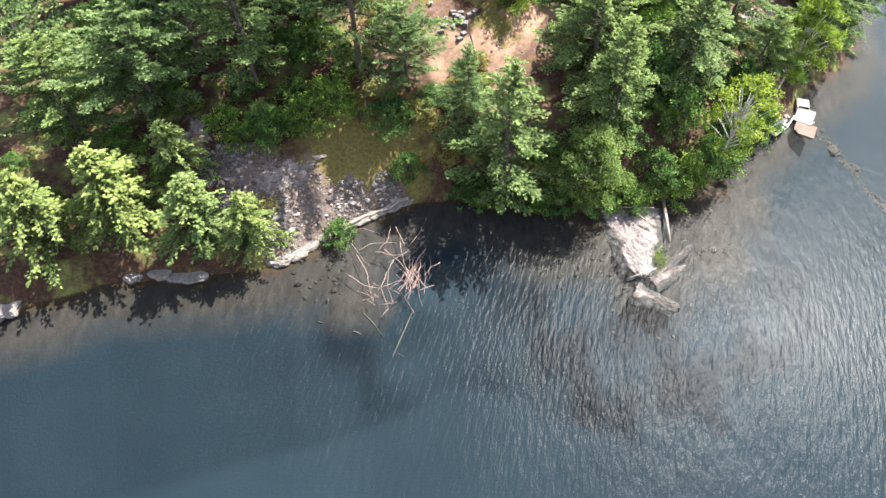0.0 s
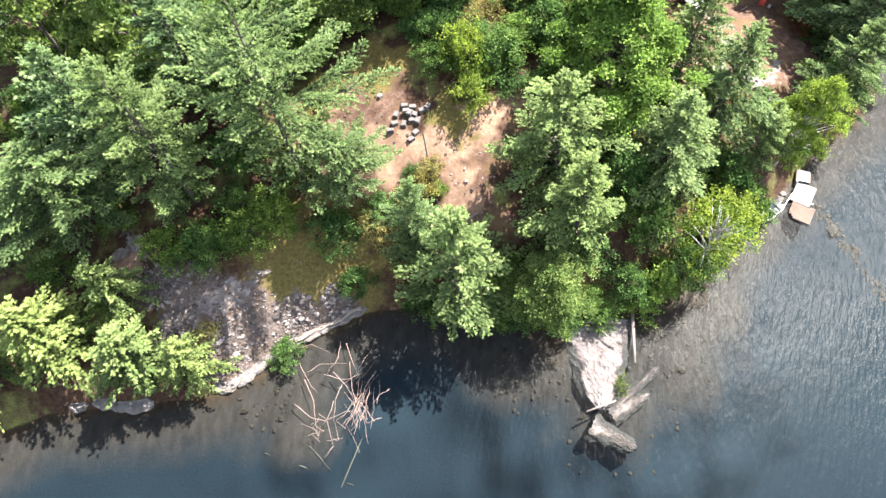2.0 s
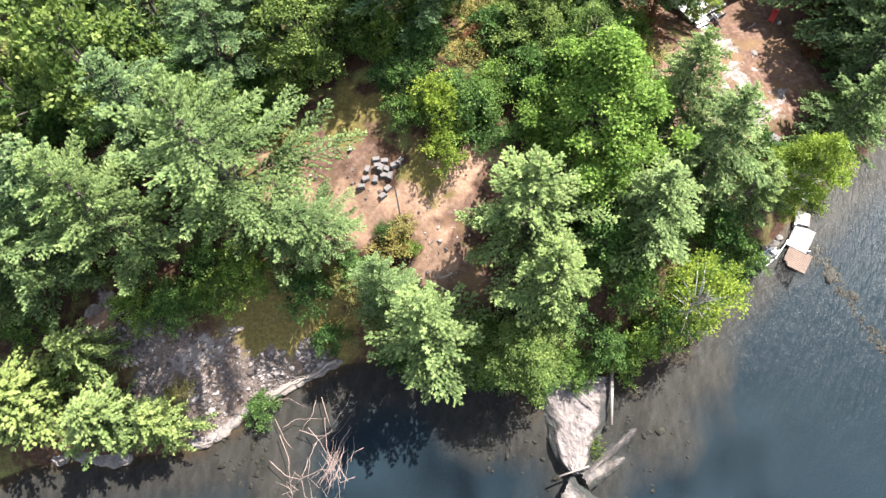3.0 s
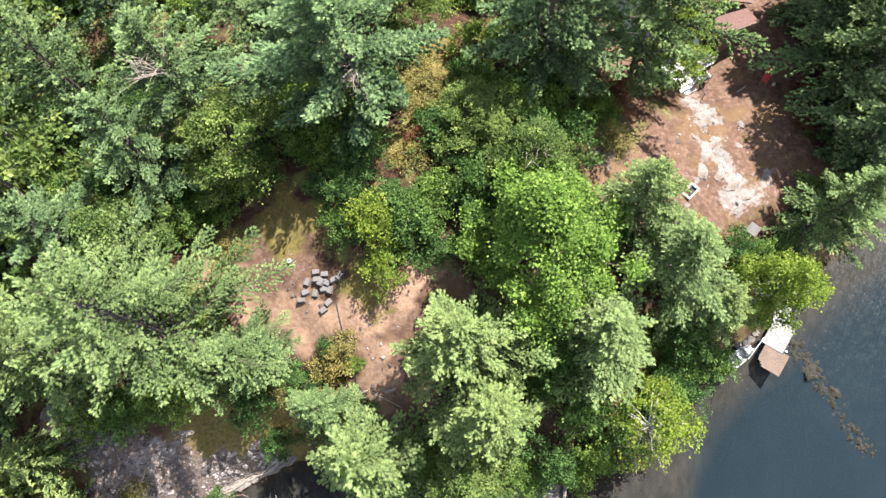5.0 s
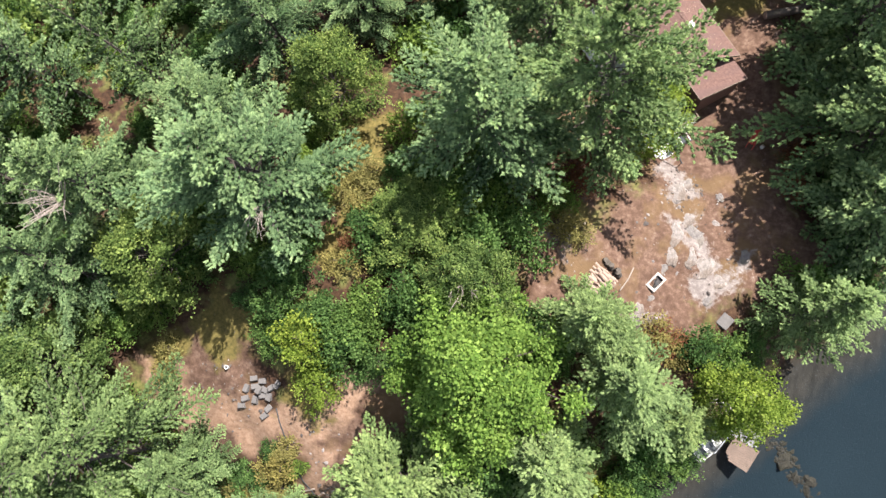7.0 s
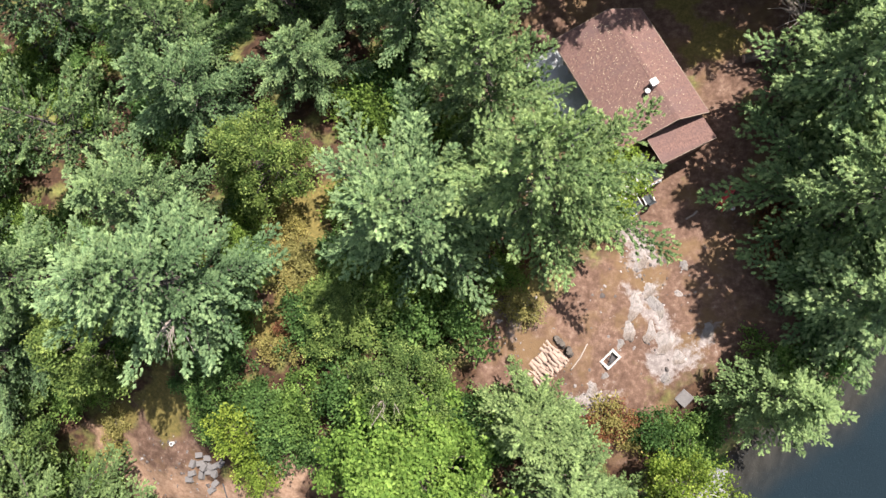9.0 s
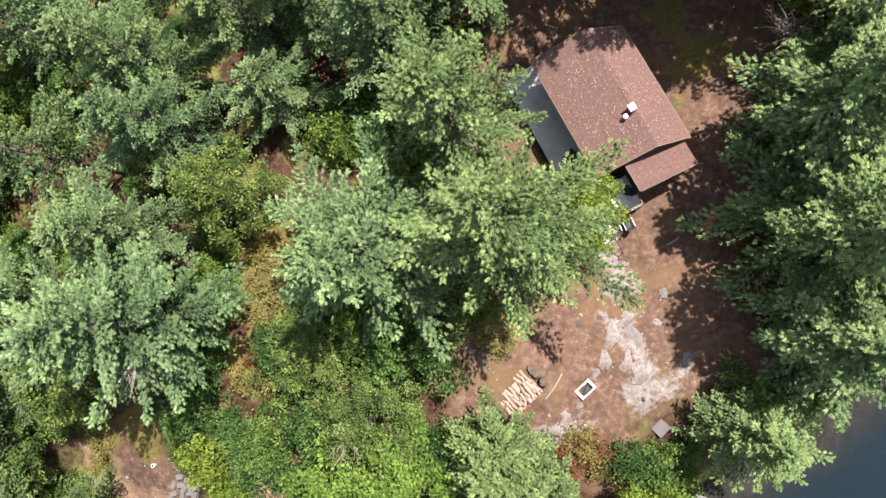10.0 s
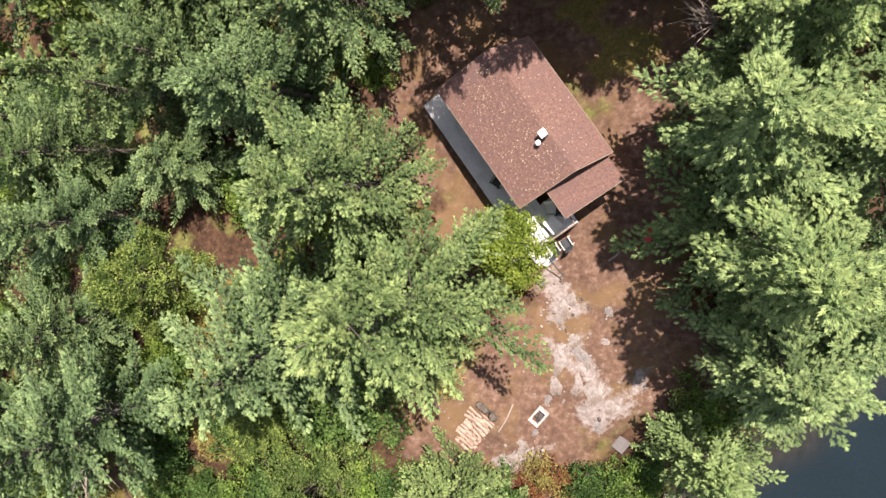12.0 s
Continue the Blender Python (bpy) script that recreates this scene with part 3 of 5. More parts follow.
tree("palepine", -13.4, 30.3, 18.4, 3.8, WHITE_PINE)
tree("bigpine", -6.4, 31.8, 21.3, 5.9, "large white pine with broad feathery boughs above the shore")
tree("palepine", -3.0, 31.0, 12.4, 2.7, "white pine with soft pale boughs beside the path")
tree("shorepine", 1.2, 28.4, 11.2, 2.2, "young white pine with pale boughs by the shore")
tree("shorepine", 3.9, 26.0, 11.8, 4.3, "bushy young pine with yellow-green boughs over the water")
tree("shorepine", 9.8, 32.2, 15.5, 3.8, WHITE_PINE)
tree("shorepine", 11.2, 29.0, 13.0, 3.3, WHITE_PINE)
tree("oak", 9.6, 25.8, 7.2, 2.7, "low broadleaf tree overhanging the dark water")
tree("thinbirch", 20.0, 29.4, 8.8, 2.4, "leaning birch with thin foliage and bare branches over the water")
tree("shorepine", 17.2, 34.0, 12.8, 3.7, WHITE_PINE)
tree("maple", 13.1, 38.3, 17.4, 4.8, "bright green maple with a dense pointed crown")
tree("oak", 12.6, 42.4, 15.0, 2.2, "grey-green broadleaf tree behind the maple")
tree("shorepine", 18.7, 41.4, 15.0, 3.0, WHITE_PINE)
tree("shorepine", 20.8, 38.2, 14.0, 3.5, WHITE_PINE)
tree("shorepine", 23.4, 36.5, 9.6, 2.3, WHITE_PINE)
tree("birch", 26.6, 37.5, 10.2, 2.1, "yellow-green birch with dense leaves at the landing")
tree("shorepine", 30.1, 42.6, 10.4, 3.1, "white pine with long boughs reaching over the water", lean=(5, 9))
# round the clearing and to the west of it
tree("pine", 2.7, 46.4, 22.2, 4.8, WHITE_PINE)
tree("pine", 13.1, 50.6, 21.0, 4.6, WHITE_PINE)
tree("pine", 18.7, 52.0, 21.6, 4.5, "white pine with long boughs beside the cabin yard")
tree("pine", 15.6, 57.1, 19.3, 4.3, "white pine shading the cabin deck")
tree("pine", -7.4, 45.6, 19.6, 3.9, "white pine with grey dead twigs in its crown")
tree("pine", -9.6, 41.5, 18.2, 3.4, WHITE_PINE)
tree("oak", -4.6, 42.7, 15.6, 3.2, "dark broadleaf tree beside the clearing")
tree("oak", 4.5, 52.8, 16.2, 2.5, "rounded light green broadleaf tree among pines")
tree("pine", 0.2, 56.2, 18.0, 3.4, WHITE_PINE)
tree("pine", -2.6, 60.2, 18.0, 3.8, WHITE_PINE)
tree("pine", 5.0, 58.8, 13.6, 2.8, WHITE_PINE)
# two pines added to shade the gap south-west of them
tree("pine", 7.4, 63.6, 18.5, 3.2, WHITE_PINE)
tree("pine", 6.0, 68.0, 18.0, 3.6, WHITE_PINE)
tree("pine", 3.4, 62.5, 18.0, 3.4, WHITE_PINE)
tree("pine", 11.6, 62.0, 17.0, 3.3, WHITE_PINE)
tree("pine", -13, 36.5, 17.5, 3.6, WHITE_PINE)
tree("oak", -10.5, 36.5, 15.5, 2.8, "broad oak with grey-green leaves among pines")
tree("pine", -1.5, 50.5, 18.3, 3.4, WHITE_PINE)
tree("oak", 9.2, 45.5, 13.0, 2.6, "dark broadleaf tree beside the thicket")
# east of the yard
tree("lowpine", 33.8, 48.2, 12.8, 4.5, "white pine with hanging boughs at the water's edge")
tree("lowpine", 34.0, 53.0, 16.5, 5.2, "white pine with hanging boughs beside the yard")
tree("lowpine", 32.6, 58.6, 16.0, 5.2, "white pine reaching towards the cabin roof")
tree("pine", 35.4, 63.4, 15.0, 4.4, WHITE_PINE)
# this pine is added to shade the ground behind the cabin
tree("pine", 31.4, 67.6, 14.5, 3.4, WHITE_PINE)
tree("pine", 36.4, 50.5, 10.5, 3.6, WHITE_PINE)
tree("pine", 38.0, 58.0, 12.5, 4.2, WHITE_PINE)
# pines north of the cabin, mostly out of view, added to cast shade
tree("pine", 30.4, 72.5, 18.0, 3.6, WHITE_PINE)
tree("pine", 27.4, 68.6, 18.5, 2.7, WHITE_PINE)
tree("pine", 20.5, 70.5, 17.0, 3.4, WHITE_PINE)
tree("pine", 23.4, 67.6, 20.0, 3.1, WHITE_PINE)
tree("pine", 14.8, 66.5, 17.0, 3.6, WHITE_PINE)
tree("pine", 33.0, 72.5, 14.0, 3.8, WHITE_PINE)
# the wood beyond, to all sides of the clearing
rng = random.Random(5)
placed = []
for _ in range(900):
    x, y = rng.uniform(-44, 52), rng.uniform(20, 92)
    d = float(shore_distance(np.array([x]), np.array([y]))[0])
    far = x < -16 and y > 31 or y > 68 or x < -8 and y > 48 or x > 40
    if not far or d < 2.5 or any(math.hypot(x - a, y - b) < 5.2 for a, b in placed) or math.hypot(x - 22, y - 64) < 8:
        continue
    placed.append((x, y))
    kind = "farpine" if rng.random() < 0.72 else "faroak"
    tree(kind, x, y, ground_z(x, y) + rng.uniform(10.5, 14), rng.uniform(3.2, 4.3), WHITE_PINE if kind == "farpine" else "broad oak with grey-green leaves among pines")
    if len(placed) > 70:
        break


def undergrowth(kind, x, y, H, R, label):
    plant(kind, x, y, H, R, label, "shrub", kind + " undergrowth")


for x, y, H, R in [(6.0, 38.8, 2.6, 1.7), (4.7, 40.3, 2.0, 1.4), (7.2, 40.8, 2.4, 1.6), (2.2, 40.5, 2.2, 1.4), (2.6, 43.0, 2.2, 1.5), (9.5, 38.5, 2.2, 1.4),
                   (9.2, 41.5, 3.0, 1.7), (10.2, 34.0, 1.8, 1.3), (-4.0, 28.8, 2.6, 1.6), (-2.8, 26.4, 2.2, 1.2), (-7.2, 21.9, 1.7, 1.1), (-8, 29.5, 2.6, 1.7), (-9.6, 28.4, 2.4, 1.6),
                   (7.9, 48.6, 1.9, 1.1), (2.6, 48.8, 1.8, 1.2), (7.0, 45.0, 2.2, 1.6), (11.2, 46.5, 3.2, 1.9), (12.6, 45.0, 3.4, 1.9), (14.8, 45.6, 3.2, 1.8),
                   (16.4, 48.2, 2.0, 1.3), (13.2, 47.4, 3.0, 1.6), (17.0, 27.4, 2.8, 1.6), (14.6, 27.0, 2.8, 1.5), (12.4, 26.0, 1.8, 1.2), (18.6, 28.6, 2.8, 1.5), (21.0, 31.4, 3.0, 1.7),
                   (23.4, 34.2, 2.8, 1.5), (7.0, 27.2, 2.6, 1.6), (16.0, 30.2, 3.4, 1.9), (14.0, 32.6, 3.4, 2.0), (21.6, 34.6, 3.2, 1.6), (25.0, 40.4, 2.2, 1.4), (26.6, 39.9, 2.4, 1.6),
                   (20.6, 39.8, 2.0, 1.4), (16.0, 40.2, 3.0, 1.7), (2.3, 31.4, 0.8, 0.7), (0.9, 32.2, 1.0, 0.7), (-12.4, 27.5, 2.6, 1.6), (-14.6, 26.8, 2.8, 1.5),
                   (1.5, 26.2, 1.8, 1.3), (2.9, 25.7, 1.4, 1.2), (6.6, 25.6, 1.8, 1.4), (8.0, 25.3, 1.6, 1.2), (11.0, 25.0, 1.8, 1.3), (13.2, 25.5, 2.0, 1.4), (15.9, 26.4, 2.0, 1.4), (20.4, 29.6, 2.2, 1.5),
                   (22.3, 31.9, 2.2, 1.5), (24.4, 33.9, 2.0, 1.4), (31.0, 44.6, 2.6, 1.7), (-6.4, 40.2, 2.4, 1.5), (-8.0, 39.0, 2.2, 1.5), (0.2, 43.8, 2.4, 1.6), (-1.8, 46.4, 2.6, 1.7), (8.6, 51.4, 2.4, 1.5),
                   (2.0, 52.0, 2.4, 1.5), (-9.5, 33.5, 2.6, 1.7), (-11, 33.0, 2.4, 1.6), (34.0, 45.0, 2.6, 1.6), (10.8, 56.5, 2.4, 1.5), (12.4, 50.0, 2.4, 1.4)]:
    undergrowth("shrub", x, y, H, R, "dense green shrub of the undergrowth")
for x, y, H, R in [(3.9, 38.9, 3.2, 1.6), (4.3, 36.6, 1.8, 1.4)]:
    undergrowth("paleshrub", x, y, H, R, "bright yellow-green bush beside the clearing")
for x, y, H, R in [(5.2, 49.9, 0.9, 0.9), (6.0, 48.4, 0.8, 1.0), (4.9, 48.0, 0.7, 0.8), (6.5, 47.4, 0.9, 0.9), (6.2, 46.6, 0.9, 0.9), (4.6, 46.8, 0.8, 0.8), (-5.6, 37.7, 0.8, 0.8), (-6.0, 36.2, 0.8, 0.8), (17.0, 47.0, 1.0, 1.0), (17.8, 46.2, 0.9, 0.8), (0.2, 27.4, 1.0, 0.9),
                   (-0.8, 29.0, 1.0, 1.0), (1.0, 29.8, 0.9, 0.9), (5.4, 43.2, 0.9, 0.9), (-2.0, 29.6, 1.0, 1.0), (22.6, 40.8, 0.9, 1.0), (24.0, 40.2, 1.0, 1.0), (-12.2, 22.4, 0.8, 0.8), (-3.2, 26.6, 0.7, 0.8), (1.5, 31.7, 1.1, 0.9), (1.9, 32.4, 0.9, 0.8), (0.8, 31.3, 0.9, 0.9)]:
    undergrowth("dry", x, y, H, R, "low sunburnt yellow shrub on dry ground")
rng = random.Random(31)
open_spots = SOIL + GRASS + GRAVEL
for _ in range(400):
    x, y = rng.uniform(-30, 17), rng.uniform(36, 66)
    if -2.5 < x < 8 and 50.5 < y < 63 or math.hypot(x + 0.7, y - 59.5) < 4.5 or math.hypot(x - 2, y - 60) < 3 or any(math.hypot(x - a, y - b) < r + 1.2 for a, b, r in open_spots):
        continue
    H = rng.uniform(1.4, 2.8)
    undergrowth("shrub", x, y, H, H * rng.uniform(0.55, 0.75), "shaded green shrub on the floor of the wood")
    if PLANT_COUNT[0] > 330:
        break
tree("birch", 21.7, 53.6, 9.8, 2.1, "small yellow-green tree growing beside the cabin deck")
# ferns and low shrubs fill the shaded floor of the wood
for x, y, H, R in [(17.4, 50.3, 1.8, 1.0), (17.9, 49.4, 1.3, 0.9), (32.0, 54.6, 1.0, 1.0), (31.0, 52.6, 0.8, 0.9), (5.9, 44.4, 0.9, 0.7), (23.0, 40.6, 0.9, 1.0), (21.8, 39.9, 0.9, 0.9), (30.6, 50.6, 0.8, 0.8)]:
    undergrowth("rust", x, y, H, R, "dead rust-brown shrub on needle litter")
open_ground = SOIL + GRASS + ROCKS + GRAVEL + [(22.6, 59.8, 6), (25, 52, 5)]
rng = random.Random(9)
spots = []
for _ in range(4000):
    x, y = rng.uniform(-30, 42), rng.uniform(19, 74)
    d = float(shore_distance(np.array([x]), np.array([y]))[0])
    if d < 0.8 or -2.5 < x < 8 and 50.5 < y < 63 or any(math.hypot(x - a, y - b) < r + 0.7 for a, b, r in open_ground) or any(math.hypot(x - a, y - b) < 2.0 for a, b in spots):
        continue
    spots.append((x, y))
    undergrowth("shrub", x, y, rng.uniform(0.7, 2.2), rng.uniform(0.9, 1.6), "dense green shrub of the undergrowth")
    if len(spots) >= 190:
        break


# ---- cabin ----
def streaked(name, lo, hi, stain):
    n = Nodes(name)
    c = n.ramp(n.noise(9, 8, 0.7), (0.3, lo), (0.7, hi))
    c = n.mix(n.ramp(n.noise(1.4, 5, 0.6, None, (1.2, 0.35, 0.35)), (0.45, grey(0)), (0.7, grey(0.8))), c, stain)
    n.bump(n.noise(30, 5), 0.3, 0.02)
    return n.done(c, 0.92, 0, 0.2)


SHINGLE = streaked("asphalt_shingle", (0.044, 0.025, 0.022), (0.138, 0.08, 0.067), (0.078, 0.048, 0.045))
SIDING = plain("brown_siding", (0.13, 0.065, 0.045), 0.8)
TRIM = plain("weathered_trim", (0.15, 0.112, 0.085), 0.8)
DECK = plain("grey_deck_paint", (0.46, 0.46, 0.47), 0.7, 0, 8, 0.12)
WHITE = plain("white_paint", (0.44, 0.44, 0.43), 0.5, 0, 10, 0.1)
BLACK = plain("black_fabric", (0.03, 0.035, 0.04), 0.8)
METAL = plain("galvanised_metal", (0.55, 0.56, 0.57), 0.4, 0.8)
PLANK = plain("dock_planks", (0.115, 0.082, 0.065), 0.85, 0, 12, 0.35)
LEAF_LITTER = foliage("fallen_leaves", (0.17, 0.11, 0.08), (0.26, 0.19, 0.14), (0.38, 0.31, 0.24), 0.1)
BRICK = plain("concrete_block", (0.098, 0.09, 0.088), 0.9, 0, 16, 0.3, 0.4)
ASH = plain("ash_and_charcoal", (0.05, 0.045, 0.045), 0.95, 0, 9, 0.5)
SPLIT = plain("split_firewood", (0.24, 0.17, 0.135), 0.85, 0, 14, 0.35, 0.3)
PITSTONE = plain("pale_fire_pit_block", (0.34, 0.31, 0.29), 0.85, 0, 9, 0.35, 0.4)
RED = plain("red_plastic", (0.38, 0.035, 0.03), 0.45)
GLASS = plain("dark_window_glass", (0.03, 0.035, 0.04), 0.08, 0, 3, 0.1, 0.0)
FLOOR_Z = 3.45
cabin = thing("cabin", pose(22.6, 59.75, FLOOR_Z, 0, 0, -57.0), "small brown cabin with a low shingled gable roof", "cabin")
V, VR = 2.62, 0.72                     # eaves and ridge across the cabin
EAVE, RIDGE, LOW = 2.62, 3.08, 1.85     # heights of the two eaves and the ridge
END0 = {-V: -4.15, VR: -3.85, V: -3.38}   # the slanting north-west end
END1 = {-V: 3.42, VR: 3.55, V: 3.8}
U0, U1 = -3.85, 3.55


def roof_slope(bm, v0, v1, z0, z1, e0, e1, courses, thick=0.09):
    """One roof slope from the eave v0, z0 to the ridge v1, z1, in overlapping courses; e0, e1: both ends at eave and ridge."""
    line = []
    for k in range(courses):
        a, b = k / courses, (k + 1) / courses
        line += [(a, z0 + (z1 - z0) * a + 0.008), (b, z0 + (z1 - z0) * b)]
    line += [(1, z1 - thick), (0, z0 - thick)]
    w = [[bm.verts.new((e[0] + (e[1] - e[0]) * f, v0 + (v1 - v0) * f, z)) for f, z in line] for e in (e0, e1)]
    for k in range(len(line)):
        q = (k + 1) % len(line)
        bm.faces.new((w[0][k], w[1][k], w[1][q], w[0][q]))
    bm.faces.new(w[0][::-1])
    bm.faces.new(w[1])
    bmesh.ops.recalc_face_normals(bm, faces=bm.faces)
    return bm


def bar(a, b, wide, high):
    """A straight board between two points, top edge at the points."""
    bm = bmesh.new()
    a, b = Vector(a), Vector(b)
    side = (b - a).cross(Vector((0, 0, 1))).normalized() * wide / 2
    w = [bm.verts.new(p + s + Vector((0, 0, z))) for p in (a, b) for s in (side, -side) for z in (0, -high)]
    for f in ((0, 1, 3, 2), (4, 6, 7, 5), (0, 4, 5, 1), (2, 3, 7, 6), (0, 2, 6, 4), (1, 5, 7, 3)):
        bm.faces.new([w[i] for i in f])
    bmesh.ops.recalc_face_normals(bm, faces=bm.faces)
    return bm


slopes = roof_slope(bmesh.new(), -V, VR, EAVE, RIDGE, (END0[-V], END0[VR]), (END1[-V], END1[VR]), 24)
roof = part("roof", roof_slope(slopes, V, VR, LOW, RIDGE, (END0[V], END0[VR]), (END1[V], END1[VR]), 18), SHINGLE, cabin, "reddish-brown asphalt shingle roof")
part("ridge_cap", boxes((U0, U1, VR - 0.11, VR + 0.09, RIDGE - 0.12, RIDGE + 0.002)), SHINGLE, roof)
part("fascia", bar((END0[-V], -V - 0.02, EAVE), (END1[-V], -V - 0.02, EAVE), 0.03, 0.16), TRIM, roof, "pale weathered fascia board")
part("fascia", bar((END0[V], V + 0.02, LOW), (END1[V], V + 0.02, LOW), 0.03, 0.16), TRIM, roof, "pale weathered fascia board")
for ends, d in ((END0, -0.02), (END1, 0.02)):
    for v, z in ((-V, EAVE), (V, LOW)):
        part("rake_board", bar((ends[v] + d, v, z + 0.01), (ends[VR] + d, VR, RIDGE + 0.01), 0.035, 0.15), TRIM, roof, "pale weathered rake board")
A, B = -3.1, 3.15
WALL = V - 0.5
part("side_wall", boxes((A, B, -WALL, -WALL + 0.12, 0, EAVE - 0.02)), SIDING, cabin)
part("side_wall", boxes((A, B, WALL - 0.12, WALL, -0.4, LOW + 0.1)), SIDING, cabin)
for u in (A, B - 0.12):
    bm = bmesh.new()
    w = [bm.verts.new((u + d, v, z)) for d in (0, 0.12) for v, z in ((-WALL + 0.122, -0.3), (WALL - 0.122, -0.3), (WALL - 0.122, LOW + 0.12), (VR, RIDGE - 0.2), (-WALL + 0.122, EAVE - 0.03))]
    bm.faces.new(w[:5])
    bm.faces.new(w[:4:-1])
    for k in range(5):
        bm.faces.new((w[k], w[5 + k], w[5 + (k + 1) % 5], w[(k + 1) % 5]))
    bmesh.ops.recalc_face_normals(bm, faces=bm.faces)
    part("gable_wall", bm, SIDING, cabin)
part("floor_frame", boxes((A, B, -WALL, WALL, -0.28, -0.01)), SIDING, cabin)
for u in (-2.9, -0.9, 1.9):
    win = part("window", boxes((u, u + 0.9, -WALL - 0.035, -WALL - 0.004, 0.85, 1.75)), WHITE, cabin, "white-framed window")
    part("pane", boxes((u + 0.07, u + 0.42, -WALL - 0.045, -WALL - 0.038, 0.92, 1.68)), GLASS, win, "dark glass pane")
    part("pane", boxes((u + 0.48, u + 0.83, -WALL - 0.045, -WALL - 0.038, 0.92, 1.68)), GLASS, win, "dark glass pane")
door = part("door", boxes((0.5, 1.4, -WALL - 0.045, -WALL - 0.004, 0.02, 1.98), bevel=0.01), TRIM, cabin, "brown plank door")
part("door_handle", boxes((1.25, 1.33, -WALL - 0.09, -WALL - 0.047, 0.95, 1.0), bevel=0.008), METAL, door)
# chimney and vent by the ridge
chim = part("chimney", boxes((1.02, 1.38, 0.42, 0.76, RIDGE - 0.35, RIDGE + 0.36), bevel=0.015), METAL, cabin, "bright metal chimney box on the ridge")
part("chimney_cap", boxes((1.0, 1.4, 0.4, 0.78, RIDGE + 0.40, RIDGE + 0.45), bevel=0.01), WHITE, chim, "white flat chimney cap")
vent = part("roof_vent", tube(bmesh.new(), [(1.4, 0.12, RIDGE - 0.5), (1.4, 0.12, RIDGE + 0.12)], [0.08, 0.08], 10), METAL, cabin, "round metal vent pipe")
part("vent_cap", tube(bmesh.new(), [(1.4, 0.12, RIDGE + 0.14), (1.4, 0.12, RIDGE + 0.2), (1.4, 0.12, RIDGE + 0.26)], [0.15, 0.14, 0.04], 10), WHITE, vent, "white vent cap")
# lower roof over the entrance room
porch = part("porch_roof", roof_slope(bmesh.new(), 2.3, -1.03, 1.6, 2.45, (3.5, 3.45), (5.2, 5.15), 22), SHINGLE, cabin, "lower shingled roof over the entrance")
part("porch_fascia", bar((3.6, -1.05, 2.46), (5.15, -1.05, 2.46), 0.03, 0.14), TRIM, porch, "pale edge board")
part("porch_fascia", bar((5.18, -1.03, 2.45), (5.22, 2.3, 1.6), 0.03, 0.14), TRIM, porch, "pale edge board")
part("porch_wall", boxes((B, 5.0, -0.6, -0.5, -0.2, 2.2)), SIDING, cabin)
part("porch_wall", boxes((B, 5.0, 2.0, 2.1, -0.5, 1.52)), SIDING, cabin)
part("porch_wall", boxes((4.9, 5.0, -0.496, 1.996, -0.5, 1.52)), SIDING, cabin)

# ---- deck ----
deck = thing("deck", pose(22.6, 59.75, FLOOR_Z, 0, 0, -57.0), "grey-painted wooden deck round two sides of the cabin", "deck")
part("deck_frame", boxes((-4.78, 5.62, -4.32, -WALL - 0.05, -0.22, -0.045), (3.66, 5.62, -WALL - 0.048, -1.02, -0.22, -0.045)), TRIM, deck)
for k in range(15):
    v = -4.34 + k * 0.145
    part("plank", boxes((-4.85, 5.68, v, v + 0.138, -0.042, -0.008), bevel=0.004), DECK, deck)
for k in range(8):
    v = -2.165 + k * 0.145
    part("plank", boxes((3.7, 5.68, v, v + 0.138, -0.042, -0.008), bevel=0.004), DECK, deck)
for u in (-4.7, -2.2, 0, 2.2, 4.4, 5.5):
    part("post", boxes((u - 0.06, u + 0.06, -4.25, -4.13, -1.5, -0.225)), TRIM, deck)
for v in (-3.0, -1.15):
    part("post", boxes((5.55, 5.67, v - 0.06, v + 0.06, -1.3, -0.225)), TRIM, deck)
rail = part("railing", boxes((5.6, 5.68, -3.2, -1.02, 0.86, 0.92), bevel=0.01), TRIM, deck, "low wooden railing at the deck end")
for k in range(10):
    v = -3.15 + k * 0.232
    part("baluster", boxes((5.62, 5.66, v, v + 0.04, -0.006, 0.858)), TRIM, rail)
part("railing", boxes((4.9, 5.59, -1.09, -1.03, 0.86, 0.92), bevel=0.01), TRIM, deck, "low wooden railing at the deck end")
for u in (-3.6, -2.95):
    part("eave_post", boxes((u, u + 0.1, -2.36, -2.26, -0.006, EAVE - 0.02)), WHITE, deck, "white post under the eave")


def local(u, v, z, turn=0):
    """A pose in the cabin's own directions, on the deck."""
    return pose(22.6, 59.75, FLOOR_Z, 0, 0, -57.0) @ pose(u, v, z, 0, 0, turn)


def deck_chair(m, fabric, frame_mat, label):
    """A garden armchair: seat, sloping back, arms and legs."""
    ob = thing("garden_chair", m, label, "chair", "garden chairs at the cabin")
    part("seat", boxes((-0.24, 0.24, -0.24, 0.26, 0.36, 0.42), bevel=0.02), fabric, ob)
    bm = bmesh.new()
    box(bm, -0.24, 0.24, -0.03, 0.03, 0.0, 0.62, 0.015, pose(0, 0.27, 0.42, -16, 0, 0))
    part("backrest", bm, fabric, ob)
    for x in (-0.29, 0.25):
        part("armrest", boxes((x, x + 0.05, -0.26, 0.3, 0.58, 0.62), bevel=0.01), frame_mat, ob)
        for y in (-0.25, 0.22):
            part("leg", boxes((x, x + 0.045, y, y + 0.045, 0.0, 0.578)), frame_mat, ob)
    return ob


